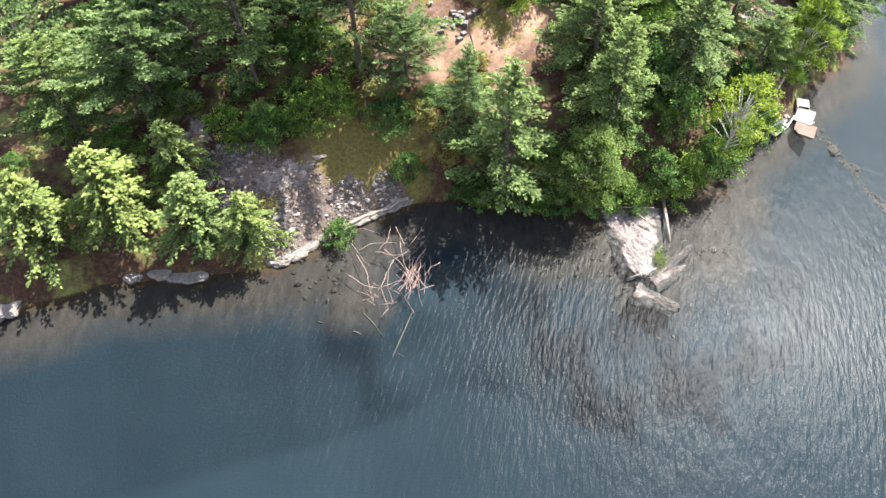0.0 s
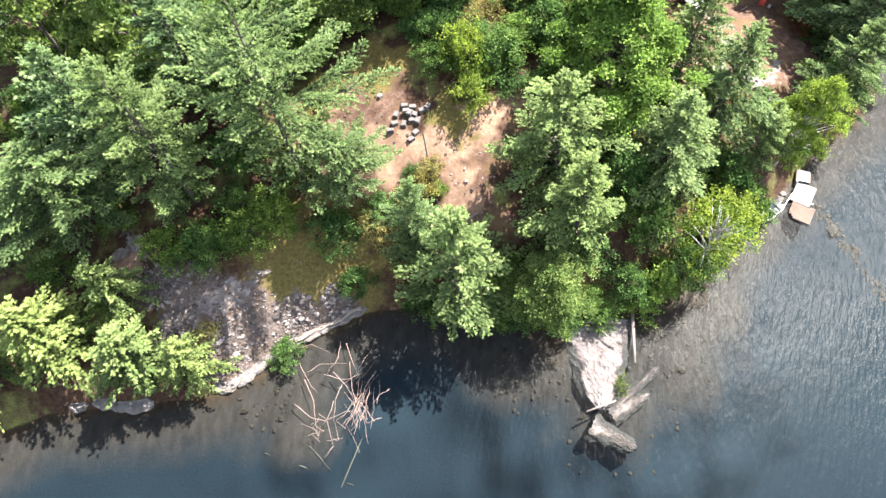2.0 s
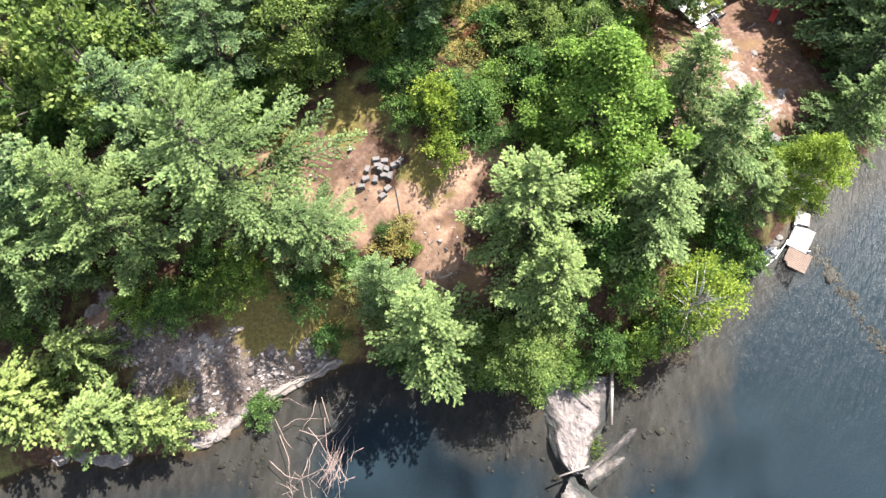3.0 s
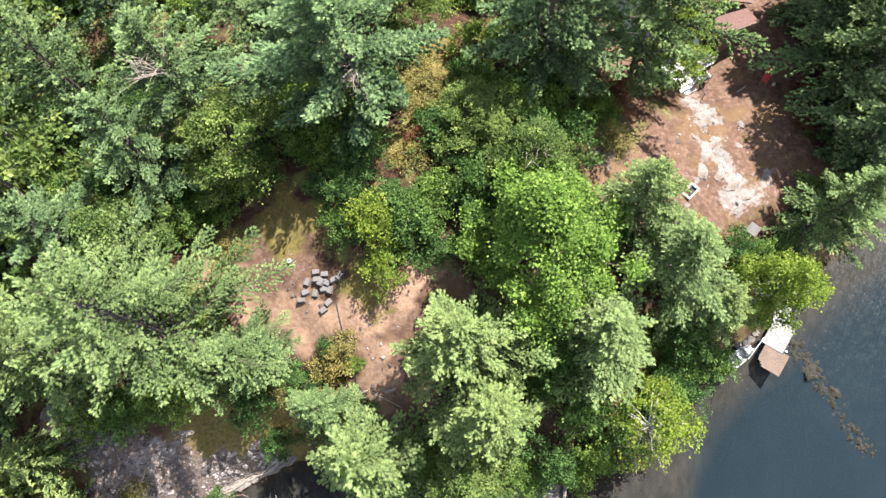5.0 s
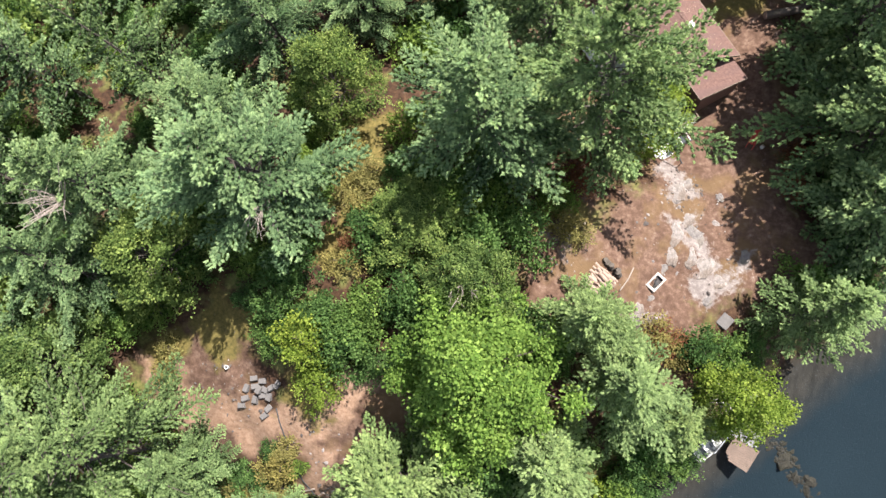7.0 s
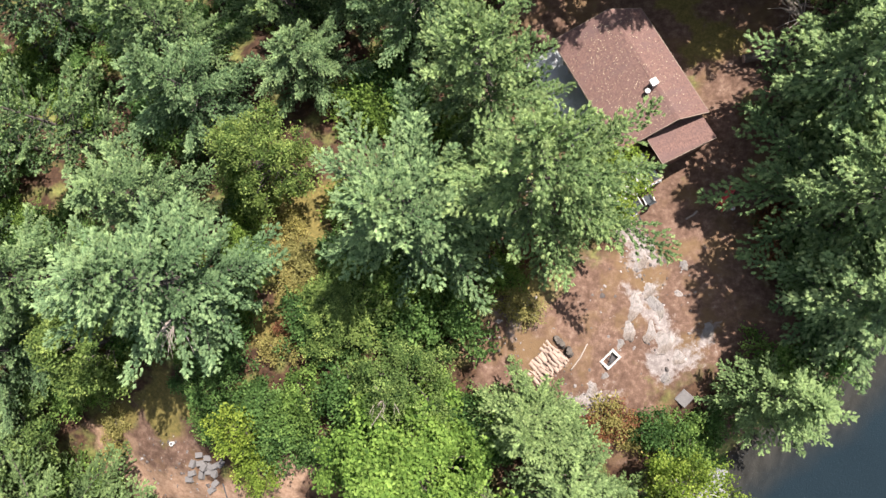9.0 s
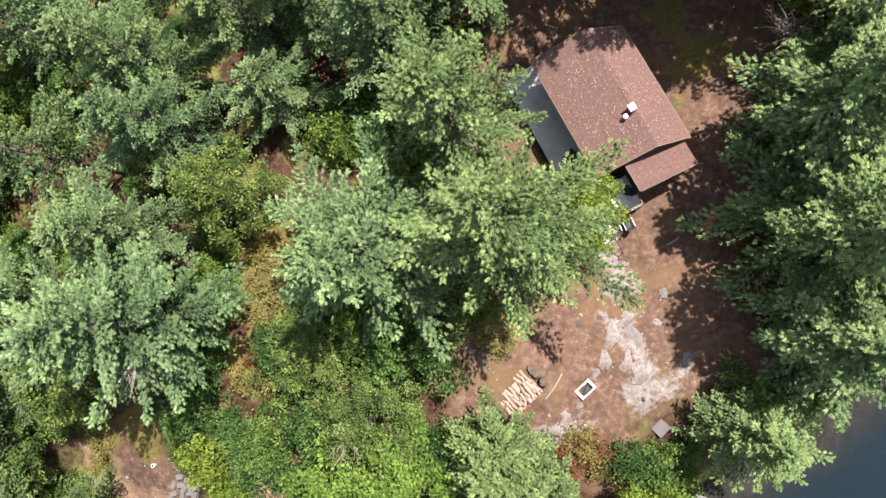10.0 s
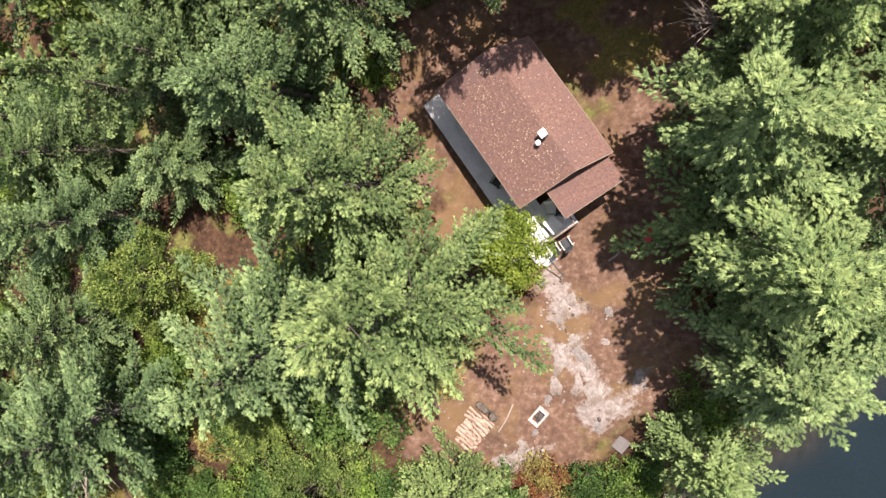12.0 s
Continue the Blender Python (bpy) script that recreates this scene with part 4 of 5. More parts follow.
deck_chair(local(4.22, -1.75, 0, 60), WHITE, WHITE, "white garden armchair on the grey deck")
deck_chair(local(3.55, -2.75, 0, 200), WHITE, METAL, "pale garden armchair on the grey deck")
deck_chair(local(1.3, -3.3, 0, 20), BLACK, BLACK, "black folding armchair on the deck by the wall")
deck_chair(local(4.6, -1.35, 0, -40), BLACK, BLACK, "black folding armchair on the deck beside the entrance")
table = thing("deck_table", local(5.0, -2.05, 0, 8), "square white-topped table on the deck", "table")
part("tabletop", boxes((-0.42, 0.42, -0.38, 0.38, 0.70, 0.74), bevel=0.012), WHITE, table)
for x in (-0.36, 0.31):
    for y in (-0.32, 0.27):
        part("leg", boxes((x, x + 0.05, y, y + 0.05, 0, 0.698)), METAL, table)
bench = thing("deck_bench", local(5.1, -3.1, 0, 0), "pale slatted bench on the deck end", "bench")
for k in range(4):
    part("slat", boxes((-0.28, 0.28, -0.5 + k * 0.26, -0.3 + k * 0.26, 0.40, 0.44), bevel=0.006), WHITE, bench)
for y in (-0.42, 0.36):
    part("leg", boxes((-0.24, 0.24, y, y + 0.06, 0, 0.398)), TRIM, bench)


def on_ground(x, y, turn=0, up=0.0):
    return pose(x, y, ground_z(x, y) + up, 0, 0, turn)


deck_chair(on_ground(23.45, 53.05, -150, -0.03), BLACK, WHITE, "black-seated chair with a white frame on the ground by the deck")
deck_chair(on_ground(24.15, 53.35, -150, -0.03), BLACK, WHITE, "black-seated chair with a white frame on the ground by the deck")
steps = thing("deck_steps", on_ground(22.85, 52.6, -57.0), "white wooden steps leading down from the deck", "steps")
for k in range(4):
    part("tread", boxes((-0.5 + k * 0.27, -0.25 + k * 0.27, -0.55, 0.55, 0.62 - 0.17 * k, 0.66 - 0.17 * k), bevel=0.006), WHITE, steps)
for y in (-0.5, 0.44):
    bm = bmesh.new()
    tube(bm, [(-0.5, y + 0.03, 0.55), (0.6, y + 0.03, -0.12)], [0.06, 0.06], 4)
    part("stringer", bm, TRIM, steps)
handrail = thing("handrail", on_ground(23.6, 52.2, -57.0), "dark round handrail pole beside the steps", "handrail")
part("pole", tube(bmesh.new(), [(-0.7, 0, 1.3), (0.75, 0, 0.75)], [0.035, 0.035], 8), BLACK, handrail)
for u, h in ((-0.6, 1.25), (0.65, 0.78)):
    part("post", tube(bmesh.new(), [(u, 0, -0.05), (u, 0, h)], [0.03, 0.03], 6), BLACK, handrail)

# fallen leaves lie on the roof
lr = np.random.default_rng(4)
n = 800
u, v = lr.uniform(-3.5, 3.4, n), -V + 2 * V * lr.beta(1.6, 2.0, n)
zz = np.where(v < VR, EAVE + (RIDGE - EAVE) * (v + V) / (VR + V), LOW + (RIDGE - LOW) * (V - v) / (V - VR)) + 0.03
lm = leaves_mesh("roof_litter", np.c_[u, v, zz], unit(np.c_[lr.normal(size=(n, 2)), np.zeros(n)]), np.tile([0, 0, 2.5], (n, 1)), 0.075, 0.02, LEAF_LITTER, lr)
lit = new("roof_litter", lm)
lit.matrix_basis = pose(22.6, 59.75, FLOOR_Z, 0, 0, -57.0)
tagged(lit, "pale fallen leaves scattered on the shingle roof", "leaves", kind="stuff")

# ---- yard ----
pit = thing("fire_pit", on_ground(22.5, 43.95, 50) @ Matrix.Diagonal((0.86, 0.56, 0.9, 1)), "square fire pit of whitish blocks with ash inside", "fire pit")
for k in range(3):
    part("block", boxes((-0.6 + k * 0.41, -0.2 + k * 0.41, 0.38, 0.58, -0.06, 0.24), bevel=0.02), PITSTONE, pit)
    part("block", boxes((-0.6 + k * 0.41, -0.2 + k * 0.41, -0.58, -0.38, -0.06, 0.24), bevel=0.02), PITSTONE, pit)
for y in (-0.376, 0.004):
    part("block", boxes((-0.6, -0.42, y, y + 0.372, -0.06, 0.24), bevel=0.02), PITSTONE, pit)
    part("block", boxes((0.44, 0.62, y, y + 0.372, -0.06, 0.24), bevel=0.02), PITSTONE, pit)
part("ash", boxes((-0.41, 0.43, -0.37, 0.37, -0.08, 0.03)), ASH, pit, "black ash bed")
part("grate", boxes((-0.06, -0.02, -0.45, 0.45, 0.245, 0.262)), BLACK, pit, "iron grate bars")
part("charred_log", tube(bmesh.new(), [(-0.3, -0.2, 0.06), (0.35, 0.22, 0.1)], [0.06, 0.05], 7), ASH, pit)


def firewood(bm, length, radius, wedge):
    """A split billet: a wedge of a round log."""
    steps = 5
    prof = [(0, 0)] + [(radius * math.cos(wedge * k / steps), radius * math.sin(wedge * k / steps)) for k in range(steps + 1)]
    a = [bm.verts.new((-length / 2, x - radius * 0.4, y)) for x, y in prof]
    b = [bm.verts.new((length / 2, x - radius * 0.4, y)) for x, y in prof]
    bm.faces.new(a[::-1])
    bm.faces.new(b)
    for k in range(len(prof)):
        bm.faces.new((a[k], a[(k + 1) % len(a)], b[(k + 1) % len(a)], b[k]))
    bmesh.ops.recalc_face_normals(bm, faces=bm.faces)
    return bm


pile = thing("wood_pile", on_ground(18.95, 43.35, 50, -0.05), "heap of pale split firewood on bare soil", "firewood")
billets = []
for k in range(4):
    me = bpy.data.meshes.new("billet")
    bm = firewood(bmesh.new(), 0.42 + 0.04 * k, 0.10 + 0.012 * k, math.radians(70 + 25 * k))
    bm.to_mesh(me)
    bm.free()
    me.materials.append(SPLIT)
    billets.append(me)
rng = random.Random(21)
for layer in range(3):
    for i in range(11 - layer):
        for j in range(4 - (layer > 1)):
            ob = new("billet", rng.choice(billets))
            ob.parent = pile
            ob.matrix_basis = pose(-1.15 + layer * 0.1 + i * 0.225 + rng.uniform(-0.04, 0.04), -0.52 + layer * 0.09 + j * 0.34 + rng.uniform(-0.06, 0.06), 0.04 + layer * 0.15 + rng.uniform(-0.02, 0.03),
                                   rng.uniform(-14, 14) + rng.choice([0, 180, 40]), rng.uniform(-14, 14), 90 + rng.uniform(-10, 10))
for i in range(5):
    ob = part("round_log", tube(bmesh.new(), [(0, 0, 0), (0.0, 0.02, 0.38)], [0.17, 0.16], 10), BARK, pile, "dark uncut round log")
    ob.matrix_basis = pose(1.45 + 0.12 * (i % 2), -0.6 + 0.3 * i, 0.0, rng.uniform(-25, 25), rng.uniform(-20, 20), 0)

blocks_label = "weathered concrete block in a loose heap"
for k, (x, y, z, t) in enumerate([(-0.5, 35.8, 0, 80), (0.0, 36.4, 0, 10), (0.55, 36.3, 0, 5), (0.15, 35.95, 0.24, 15), (1.2, 36.0, 0, 30), (0.7, 35.85, 0, -20), (0.05, 35.2, 0, 85), (0.55, 35.5, 0, 10), (0.95, 35.45, 0, 75),
                                  (0.8, 34.75, 0, 50), (0.55, 34.3, 0, 40), (-0.55, 35.2, 0, 20), (-0.8, 34.75, 0, 5), (1.55, 36.2, 0, 60), (0.4, 35.8, 0.25, 70)]):
    bm = bmesh.new()
    box(bm, -0.22, 0.22, -0.15, 0.15, -0.08, 0.19, 0.02)
    rng2 = random.Random(k)
    for vert in bm.verts:
        vert.co += Vector((rng2.uniform(-0.03, 0.03), rng2.uniform(-0.03, 0.03), rng2.uniform(-0.015, 0.015)))
    ob = part("concrete_block", bm, BRICK)
    ob.matrix_basis = pose(x, y, ground_z(x, y) + z, rng2.uniform(-8, 8), rng2.uniform(-8, 8), t)
    tagged(ob, blocks_label, "block", "heaped concrete blocks")
bucket = thing("bucket", on_ground(-1.6, 36.9) @ Matrix.Diagonal((0.62, 0.62, 0.7, 1)), "small white bucket standing in the clearing", "bucket")
part("body", tube(bmesh.new(), [(0, 0, 0), (0, 0, 0.32)], [0.14, 0.19], 14), WHITE, bucket)
part("rim", tube(bmesh.new(), [(0, 0, 0.315), (0, 0, 0.345)], [0.205, 0.205], 14), WHITE, bucket)
part("contents", tube(bmesh.new(), [(0, 0, 0.34), (0, 0, 0.352)], [0.13, 0.13], 12), ASH, bucket)


def draped(points, radius, lift=0.03, sides=6):
    """A line laid over the ground through points of the plan."""
    out = []
    for (ax, ay), (bx, by) in zip(points, points[1:]):
        for k in range(6):
            x, y = ax + (bx - ax) * k / 6, ay + (by - ay) * k / 6
            out.append((x, y, ground_z(x, y) + lift))
    out.append((*points[-1], ground_z(*points[-1]) + lift))
    return tube(bmesh.new(), out, [radius] * len(out), sides)


tagged(part("hose", draped([(1.3, 34.8), (1.7, 33.2), (2.0, 31.9), (2.5, 30.4), (3.2, 29.2), (4.0, 28.4), (4.9, 27.4)], 0.035), BLACK, None, "", True), "black water hose lying along the bare path", "hose")
for x0, y0, x1, y1, r in [(2.0, 29.6, 3.1, 30.0, 0.06), (4.2, 30.0, 5.0, 30.3, 0.09), (3.4, 29.9, 5.2, 29.2, 0.035), (2.8, 29.2, 4.3, 30.4, 0.03), (26.3, 52.3, 26.9, 52.8, 0.05), (21.2, 44.7, 20.4, 43.2, 0.04)]:
    tagged(part("fallen_branch", draped([(x0, y0), ((x0 + x1) / 2 + 0.08, (y0 + y1) / 2), (x1, y1)], r, r * 0.5), BARE, None, "", True), "dry grey branch lying on the soil", "branch", "dry branches on the ground")
big = thing("fallen_log", pose(3.0, 0.6, 0), "thick dark fallen trunk with bare broken limbs", "log")
zt = ground_z(28.5, 62.3)
part("trunk", tube(bmesh.new(), [(26.1, 61.4, zt + 0.25), (28.0, 61.7, zt + 0.35), (29.6, 62.6, zt + 0.6), (31.9, 64.4, zt + 1.1)], [0.27, 0.25, 0.21, 0.12], 9), BARK, big, smooth=True)
part("cut_end", tube(bmesh.new(), [(26.02, 61.39, zt + 0.25), (26.09, 61.4, zt + 0.25)], [0.25, 0.25], 9), SPLIT, big, "pale sawn end")
rng = random.Random(3)
for k in range(9):
    f = rng.uniform(0.35, 1)
    p = Vector((28.0, 61.7, zt + 0.4)).lerp(Vector((31.9, 64.4, zt + 1.1)), f)
    d = Vector((rng.uniform(-0.3, 1), rng.uniform(-0.8, 1), rng.uniform(0.1, 0.8))).normalized() * rng.uniform(0.9, 2.0)
    part("limb", tube(bmesh.new(), [p, p + d * 0.5 + Vector((0, 0, 0.1)), p + d], [0.045, 0.03, 0.01], 5), BARE, big, "bare grey limb")
sled = thing("red_sled", on_ground(28.4, 53.6, 62), "narrow red plastic sled lying under the pines", "sled")
part("hull", boxes((-0.75, 0.75, -0.2, 0.2, 0.02, 0.06), (-0.75, 0.75, -0.22, -0.17, 0.06, 0.2), (-0.75, 0.75, 0.17, 0.22, 0.06, 0.2), (0.7, 0.78, -0.2, 0.2, 0.05, 0.28), bevel=0.015), RED, sled)
jug = thing("plastic_jug", on_ground(28.85, 53.1), "white plastic jug on the needle-covered ground", "jug")
part("body", tube(bmesh.new(), [(0, 0, 0), (0, 0, 0.2), (0, 0, 0.28)], [0.11, 0.11, 0.05], 10), WHITE, jug)
part("cap", tube(bmesh.new(), [(0, 0, 0.285), (0, 0, 0.32)], [0.035, 0.035], 8), RED, jug)
slab = tagged(part("stone_slab", boxes((-0.4, 0.4, -0.36, 0.36, -0.1, 0.12), bevel=0.02), BRICK), "flat grey stone slab beside a pine", "slab")
slab.matrix_basis = on_ground(26.7, 42.1, 52)


def outcrop(x, y, sx, sy, sz, turn, mat, label, seed, group, sink=0.45, detail=3):
    ob = part("boulder", stone(bmesh.new(), (0, 0, 0), (sx, sy, sz), seed, 0.42, detail, True), mat)
    ob.matrix_basis = on_ground(x, y, turn, -sz * sink + 0.12 * sz)
    return tagged(ob, label, "rock", group)


rng = random.Random(12)
for x, y, sx, sy, t in [(24.2, 47.9, 0.8, 0.5, 40), (23.5, 46.9, 0.6, 0.9, -20), (23.3, 45.6, 0.5, 0.8, 10), (24.8, 46.9, 0.5, 0.9, 20), (24.5, 45.6, 0.45, 0.7, -10), (25.2, 45.0, 0.9, 0.7, 30), (23.7, 49.6, 0.8, 0.5, 60),
                        (24.2, 50.2, 0.6, 0.35, 30), (22.9, 44.8, 0.45, 0.3, 40), (20.3, 41.0, 0.75, 0.6, 30), (20.9, 41.7, 0.6, 0.5, 0), (21.5, 42.2, 0.5, 0.4, 70), (27.6, 46.0, 0.5, 0.5, 0), (17.1, 45.9, 0.5, 0.6, 10), (17.7, 46.7, 0.35, 0.3, 0),
                        (22.2, 43.0, 0.35, 0.25, 20), (26.0, 44.3, 0.7, 0.5, 10), (25.6, 43.2, 0.4, 0.3, 50), (26.3, 49.6, 0.25, 0.4, 30), (26.0, 47.9, 0.3, 0.25, 0)]:
    outcrop(x, y, sx * 0.85, sy * 0.85, 0.24, t, PALE_ROCK if rng.random() < 0.75 else ROCK, "bleached granite outcrop breaking through the yard soil", rng.randint(1, 99), "granite outcrops of the yard")

# ---- shore and lake ----
for x, y, sx, sy, sz, t in [(-10.9, 19.75, 0.9, 0.5, 0.5, 20), (-9.8, 20.3, 0.8, 0.45, 0.5, 40), (-9.1, 21.1, 0.7, 0.4, 0.45, 50), (-8.3, 21.9, 0.6, 0.4, 0.4, 40), (-7.2, 22.7, 0.8, 0.4, 0.45, 35), (-6.1, 23.4, 0.8, 0.4, 0.45, 30), (-5.0, 24.1, 0.7, 0.4, 0.4, 28),
                            (-3.9, 24.7, 0.7, 0.35, 0.4, 28), (-3.0, 25.3, 0.6, 0.4, 0.4, 20), (-18.6, 18.3, 0.7, 0.5, 0.5, 10), (-17.5, 18.1, 0.8, 0.5, 0.5, 0), (-16.4, 18.2, 0.9, 0.5, 0.45, 5), (-20.2, 18.0, 0.6, 0.5, 0.5, 20), (-27.2, 15.3, 1.0, 0.7, 0.6, 60)]:
    outcrop(x, y, sx, sy, sz, t, ROCK, "grey granite ledge at the waterline", int(abs(x * 10)), "rocks along the waterline", 0.2)
for x, y, sx, sy, t in [(-11.6, 25.2, 1.0, 0.5, 60), (-11.2, 24.4, 0.8, 0.35, 80), (-10.4, 25.3, 0.6, 0.5, 0), (-17.9, 27.3, 0.9, 0.45, 50), (-18.3, 25.9, 0.6, 0.45, 30), (-9.6, 25.9, 0.4, 0.3, 0), (-8.9, 26.6, 0.5, 0.3, 20), (-6.3, 25.4, 0.4, 0.25, 10)]:
    outcrop(x, y, sx, sy, 0.25, t, PALE_ROCK, "pale granite outcrop on the shore slope", int(abs(x * 10)), "pale outcrops of the shore")


def stone_material(name, dark, mid, pale):
    """Loose stones, each of its own shade."""
    n = Nodes(name)
    tone = n.ramp(n.add("NewGeometry").outputs["Random Per Island"], (0.1, dark), (0.55, mid), (0.95, pale))
    c = n.mix(1.0, tone, n.ramp(n.noise(9, 6, 0.7), (0.3, grey(0.7)), (0.7, grey(1.2))), "MULTIPLY")
    n.bump(n.noise(20, 5, 0.7), 0.5, 0.02)
    return n.done(c, 0.9)


LOOSE = stone_material("loose_shore_stone", (0.045, 0.037, 0.034), (0.09, 0.076, 0.071), (0.2, 0.175, 0.166))


def scatter_stones(name, region, count, size, mat, label, seed, water_ok=False):
    """Loose stones as one sheet of stuff."""
    r = np.random.default_rng(seed)
    bm = bmesh.new()
    bmesh.ops.create_icosphere(bm, subdivisions=1, radius=1)
    base = np.array([vv.co[:] for vv in bm.verts])
    tri = np.array([[vv.index for vv in f.verts] for f in bm.faces])
    bm.free()
    vs, fs = [], []
    while len(vs) < count:
        a, b, rad = region[r.integers(len(region))]
        ang, q = r.uniform(0, math.tau), rad * math.sqrt(r.uniform())
        x, y = a + q * math.cos(ang), b + q * math.sin(ang)
        z = ground_z(x, y)
        if z < 0.05 and not water_ok:
            continue
        k = size * r.lognormal(0, 0.45)
        shape = base * (1 + r.normal(0, 0.14, (len(base), 1))) * np.array([k, k * r.uniform(0.5, 1), k * r.uniform(0.3, 0.6)])
        c, sn = math.cos(ang), math.sin(ang)
        shape = np.c_[shape[:, 0] * c - shape[:, 1] * sn, shape[:, 0] * sn + shape[:, 1] * c, shape[:, 2]]
        fs.append(tri + len(vs) * len(base))
        vs.append(shape + np.array([x, y, z + 0.1 * k]))
    ob = new(name, mesh_of(name, np.concatenate(vs), np.concatenate(fs), mat))
    return tagged(ob, label, "stones", kind="stuff")


scatter_stones("shore_stones", GRAVEL[:7], 3000, 0.075, LOOSE, "loose grey stones strewn over the shore slope", 2)
scatter_stones("yard_stones", [(24.5, 46.5, 3.5), (20.8, 41.6, 2), (23.8, 49.8, 1.5), (-2, 35, 2.5), (4, 32, 2.5), (17.5, 45.5, 2), (20, 60, 0.1)], 620, 0.055, LOOSE, "small pale stones scattered over bare soil", 3)
BEDROCK = rock_material("brown_lake_stone", (0.05, 0.036, 0.026), (0.14, 0.105, 0.08), (0.08, 0.06, 0.04))
jetty = scatter_stones("stone_jetty", [(30.3 + 0.42 * k, 35.7 - 0.5 * k, 0.6) for k in range(14)], 300, 0.15, BEDROCK, "sunken line of brown stones leading out from the landing", 4, True)
jetty.location.z = -0.06
scatter_stones("lakebed_stones", [(14, 20, 5), (17, 23, 4), (9, 22, 3), (-8, 19, 2)], 200, 0.12, BEDROCK, "brown stones on the shallow lake bed", 6, True)


def wedge(length, base, tip, high, seed, mat):
    """A long tapering slab of rock, highest along its spine."""
    bm = bmesh.new()
    nu, nv = 44, 26
    grid = []
    for i in range(nu + 1):
        f = i / nu
        half = (base * (1 - f) + tip * f) / 2 * math.sin(min(1, (1 - f) * 6 + 0.05) * math.pi / 2) * (1 + 0.16 * noise.noise(Vector((f * 5, seed, 0))))
        row = []
        for j in range(nv + 1):
            g = 2 * j / nv - 1
            edge = 1 - abs(g) ** 3
            h = high * (edge * (1 - 0.35 * f) * (0.75 + 0.5 * noise.noise(Vector((f * 4, g * 2.2, seed)))) + 0.32 * noise.noise(Vector((f * 11, g * 5, seed))) + 0.2 * noise.noise(Vector((f * 25, g * 11, seed)))) - 0.28 * (1 - edge)
            if i in (0, nu):
                h = -0.3
            row.append(bm.verts.new((f * length + 0.12 * noise.noise(Vector((g * 4, f * 9, seed))), g * half + 0.12 * noise.noise(Vector((f * 6, g * 3, seed + 4))), h)))
        grid.append(row)
    for i in range(nu):
        for j in range(nv):
            bm.faces.new((grid[i][j], grid[i + 1][j], grid[i + 1][j + 1], grid[i][j + 1]))
    return part("reef_rock", bm, mat)


REEF = rock_material("pinkish_reef_granite", (0.06, 0.052, 0.05), (0.21, 0.178, 0.167), (0.115, 0.098, 0.094))
reef = wedge(6.4, 6.0, 1.6, 0.36, 3, REEF)
reef.matrix_basis = pose(13.2, 25.6, 0.0, 0, 0, -91)
tagged(reef, "bleached granite reef tapering out into the shallows", "rock", "granite reef")
wing = wedge(4.2, 0.9, 0.5, 0.15, 8, REEF)
wing.matrix_basis = pose(13.9, 19.5, -0.05, 0, 0, 42)
tagged(wing, "long pale granite rib beside the reef", "rock", "granite reef")
tip = wedge(3.0, 1.8, 1.0, 0.15, 5, ROCK)
tip.matrix_basis = pose(12.4, 18.4, -0.05, 0, 0, -26)
tagged(tip, "low grey granite rock at the reef's end", "rock", "granite reef")
flat = wedge(3.0, 1.5, 0.6, 0.1, 9, ROCK)
flat.matrix_basis = pose(13.6, 19.0, 0, 0, 0, 30)
tagged(flat, "low wet granite shelf beside the reef", "rock", "granite reef")


def log_thing(name, points, radii, mat, label, group):
    return tagged(part(name, tube(bmesh.new(), points, radii, 7), mat, None, "", True), label, "log", group)


log_thing("driftwood_log", [(15.5, 26.2, 0.55), (15.45, 24.2, 0.36), (15.4, 22.4, 0.16)], [0.12, 0.11, 0.08], BARE, "straight bleached log lying in the shallows by the reef", "driftwood by the reef")
log_thing("driftwood_log", [(12.1, 19.1, 0.3), (13.9, 19.8, 0.5)], [0.06, 0.05], BARE, "bleached pole lying across the reef", "driftwood by the reef")
log_thing("driftwood_log", [(13.0, 24.6, 0.8), (14.3, 23.4, 0.55)], [0.06, 0.04], BARE, "bleached pole lying on the reef", "driftwood by the reef")
log_thing("driftwood_log", [(12.0, 24.9, 0.7), (14.6, 24.9, 0.75)], [0.06, 0.04], BARE, "bleached pole lying on the reef", "driftwood by the reef")
roots = random.Random(44)
for k in range(7):
    off, r0 = roots.uniform(-0.35, 0.45), roots.uniform(0.035, 0.075)
    line = []
    for f in range(9):
        x = -7.6 + 4.8 * f / 8 + roots.uniform(-0.1, 0.1)
        y = 22.55 + 0.62 * (x + 7.6) + off * (1 - 0.6 * f / 8) + roots.gauss(0, 0.09)
        line.append((x, y, max(0.12, ground_z(x, y)) + 0.05 + 0.03 * k))
    log_thing("driftwood_root", line, [r0 * (0.5 + 0.09 * f) for f in range(9)], BARE, "bleached root lying along the rocky waterline", "driftwood on the shore")
SUNK = plain("sunken_wood", (0.075, 0.068, 0.056), 0.9, 0, 14, 0.35, 0.3)
for ends in (((-8.0, 15.9), (-5.4, 15.2), (-2.4, 14.5)), ((-2.0, 17.2), (-3.0, 14.6), (-4.5, 11.2)), ((-5.1, 16.4), (-4.4, 15.8), (-3.7, 15.1))):
    log_thing("sunken_log", [(x, y, ground_z(x, y) + 0.03) for x, y in ends], [0.045, 0.05, 0.035], SUNK, "pale sunken log lying on the shallow lake bed", "sunken logs")
TWIG = plain("bleached_driftwood", (0.21, 0.155, 0.135), 0.85, 0, 18, 0.3, 0.3)
brush = thing("dead_treetop", pose(0, 0, 0), "dead treetop with bleached pinkish branches lying in the shallows", "dead branches")


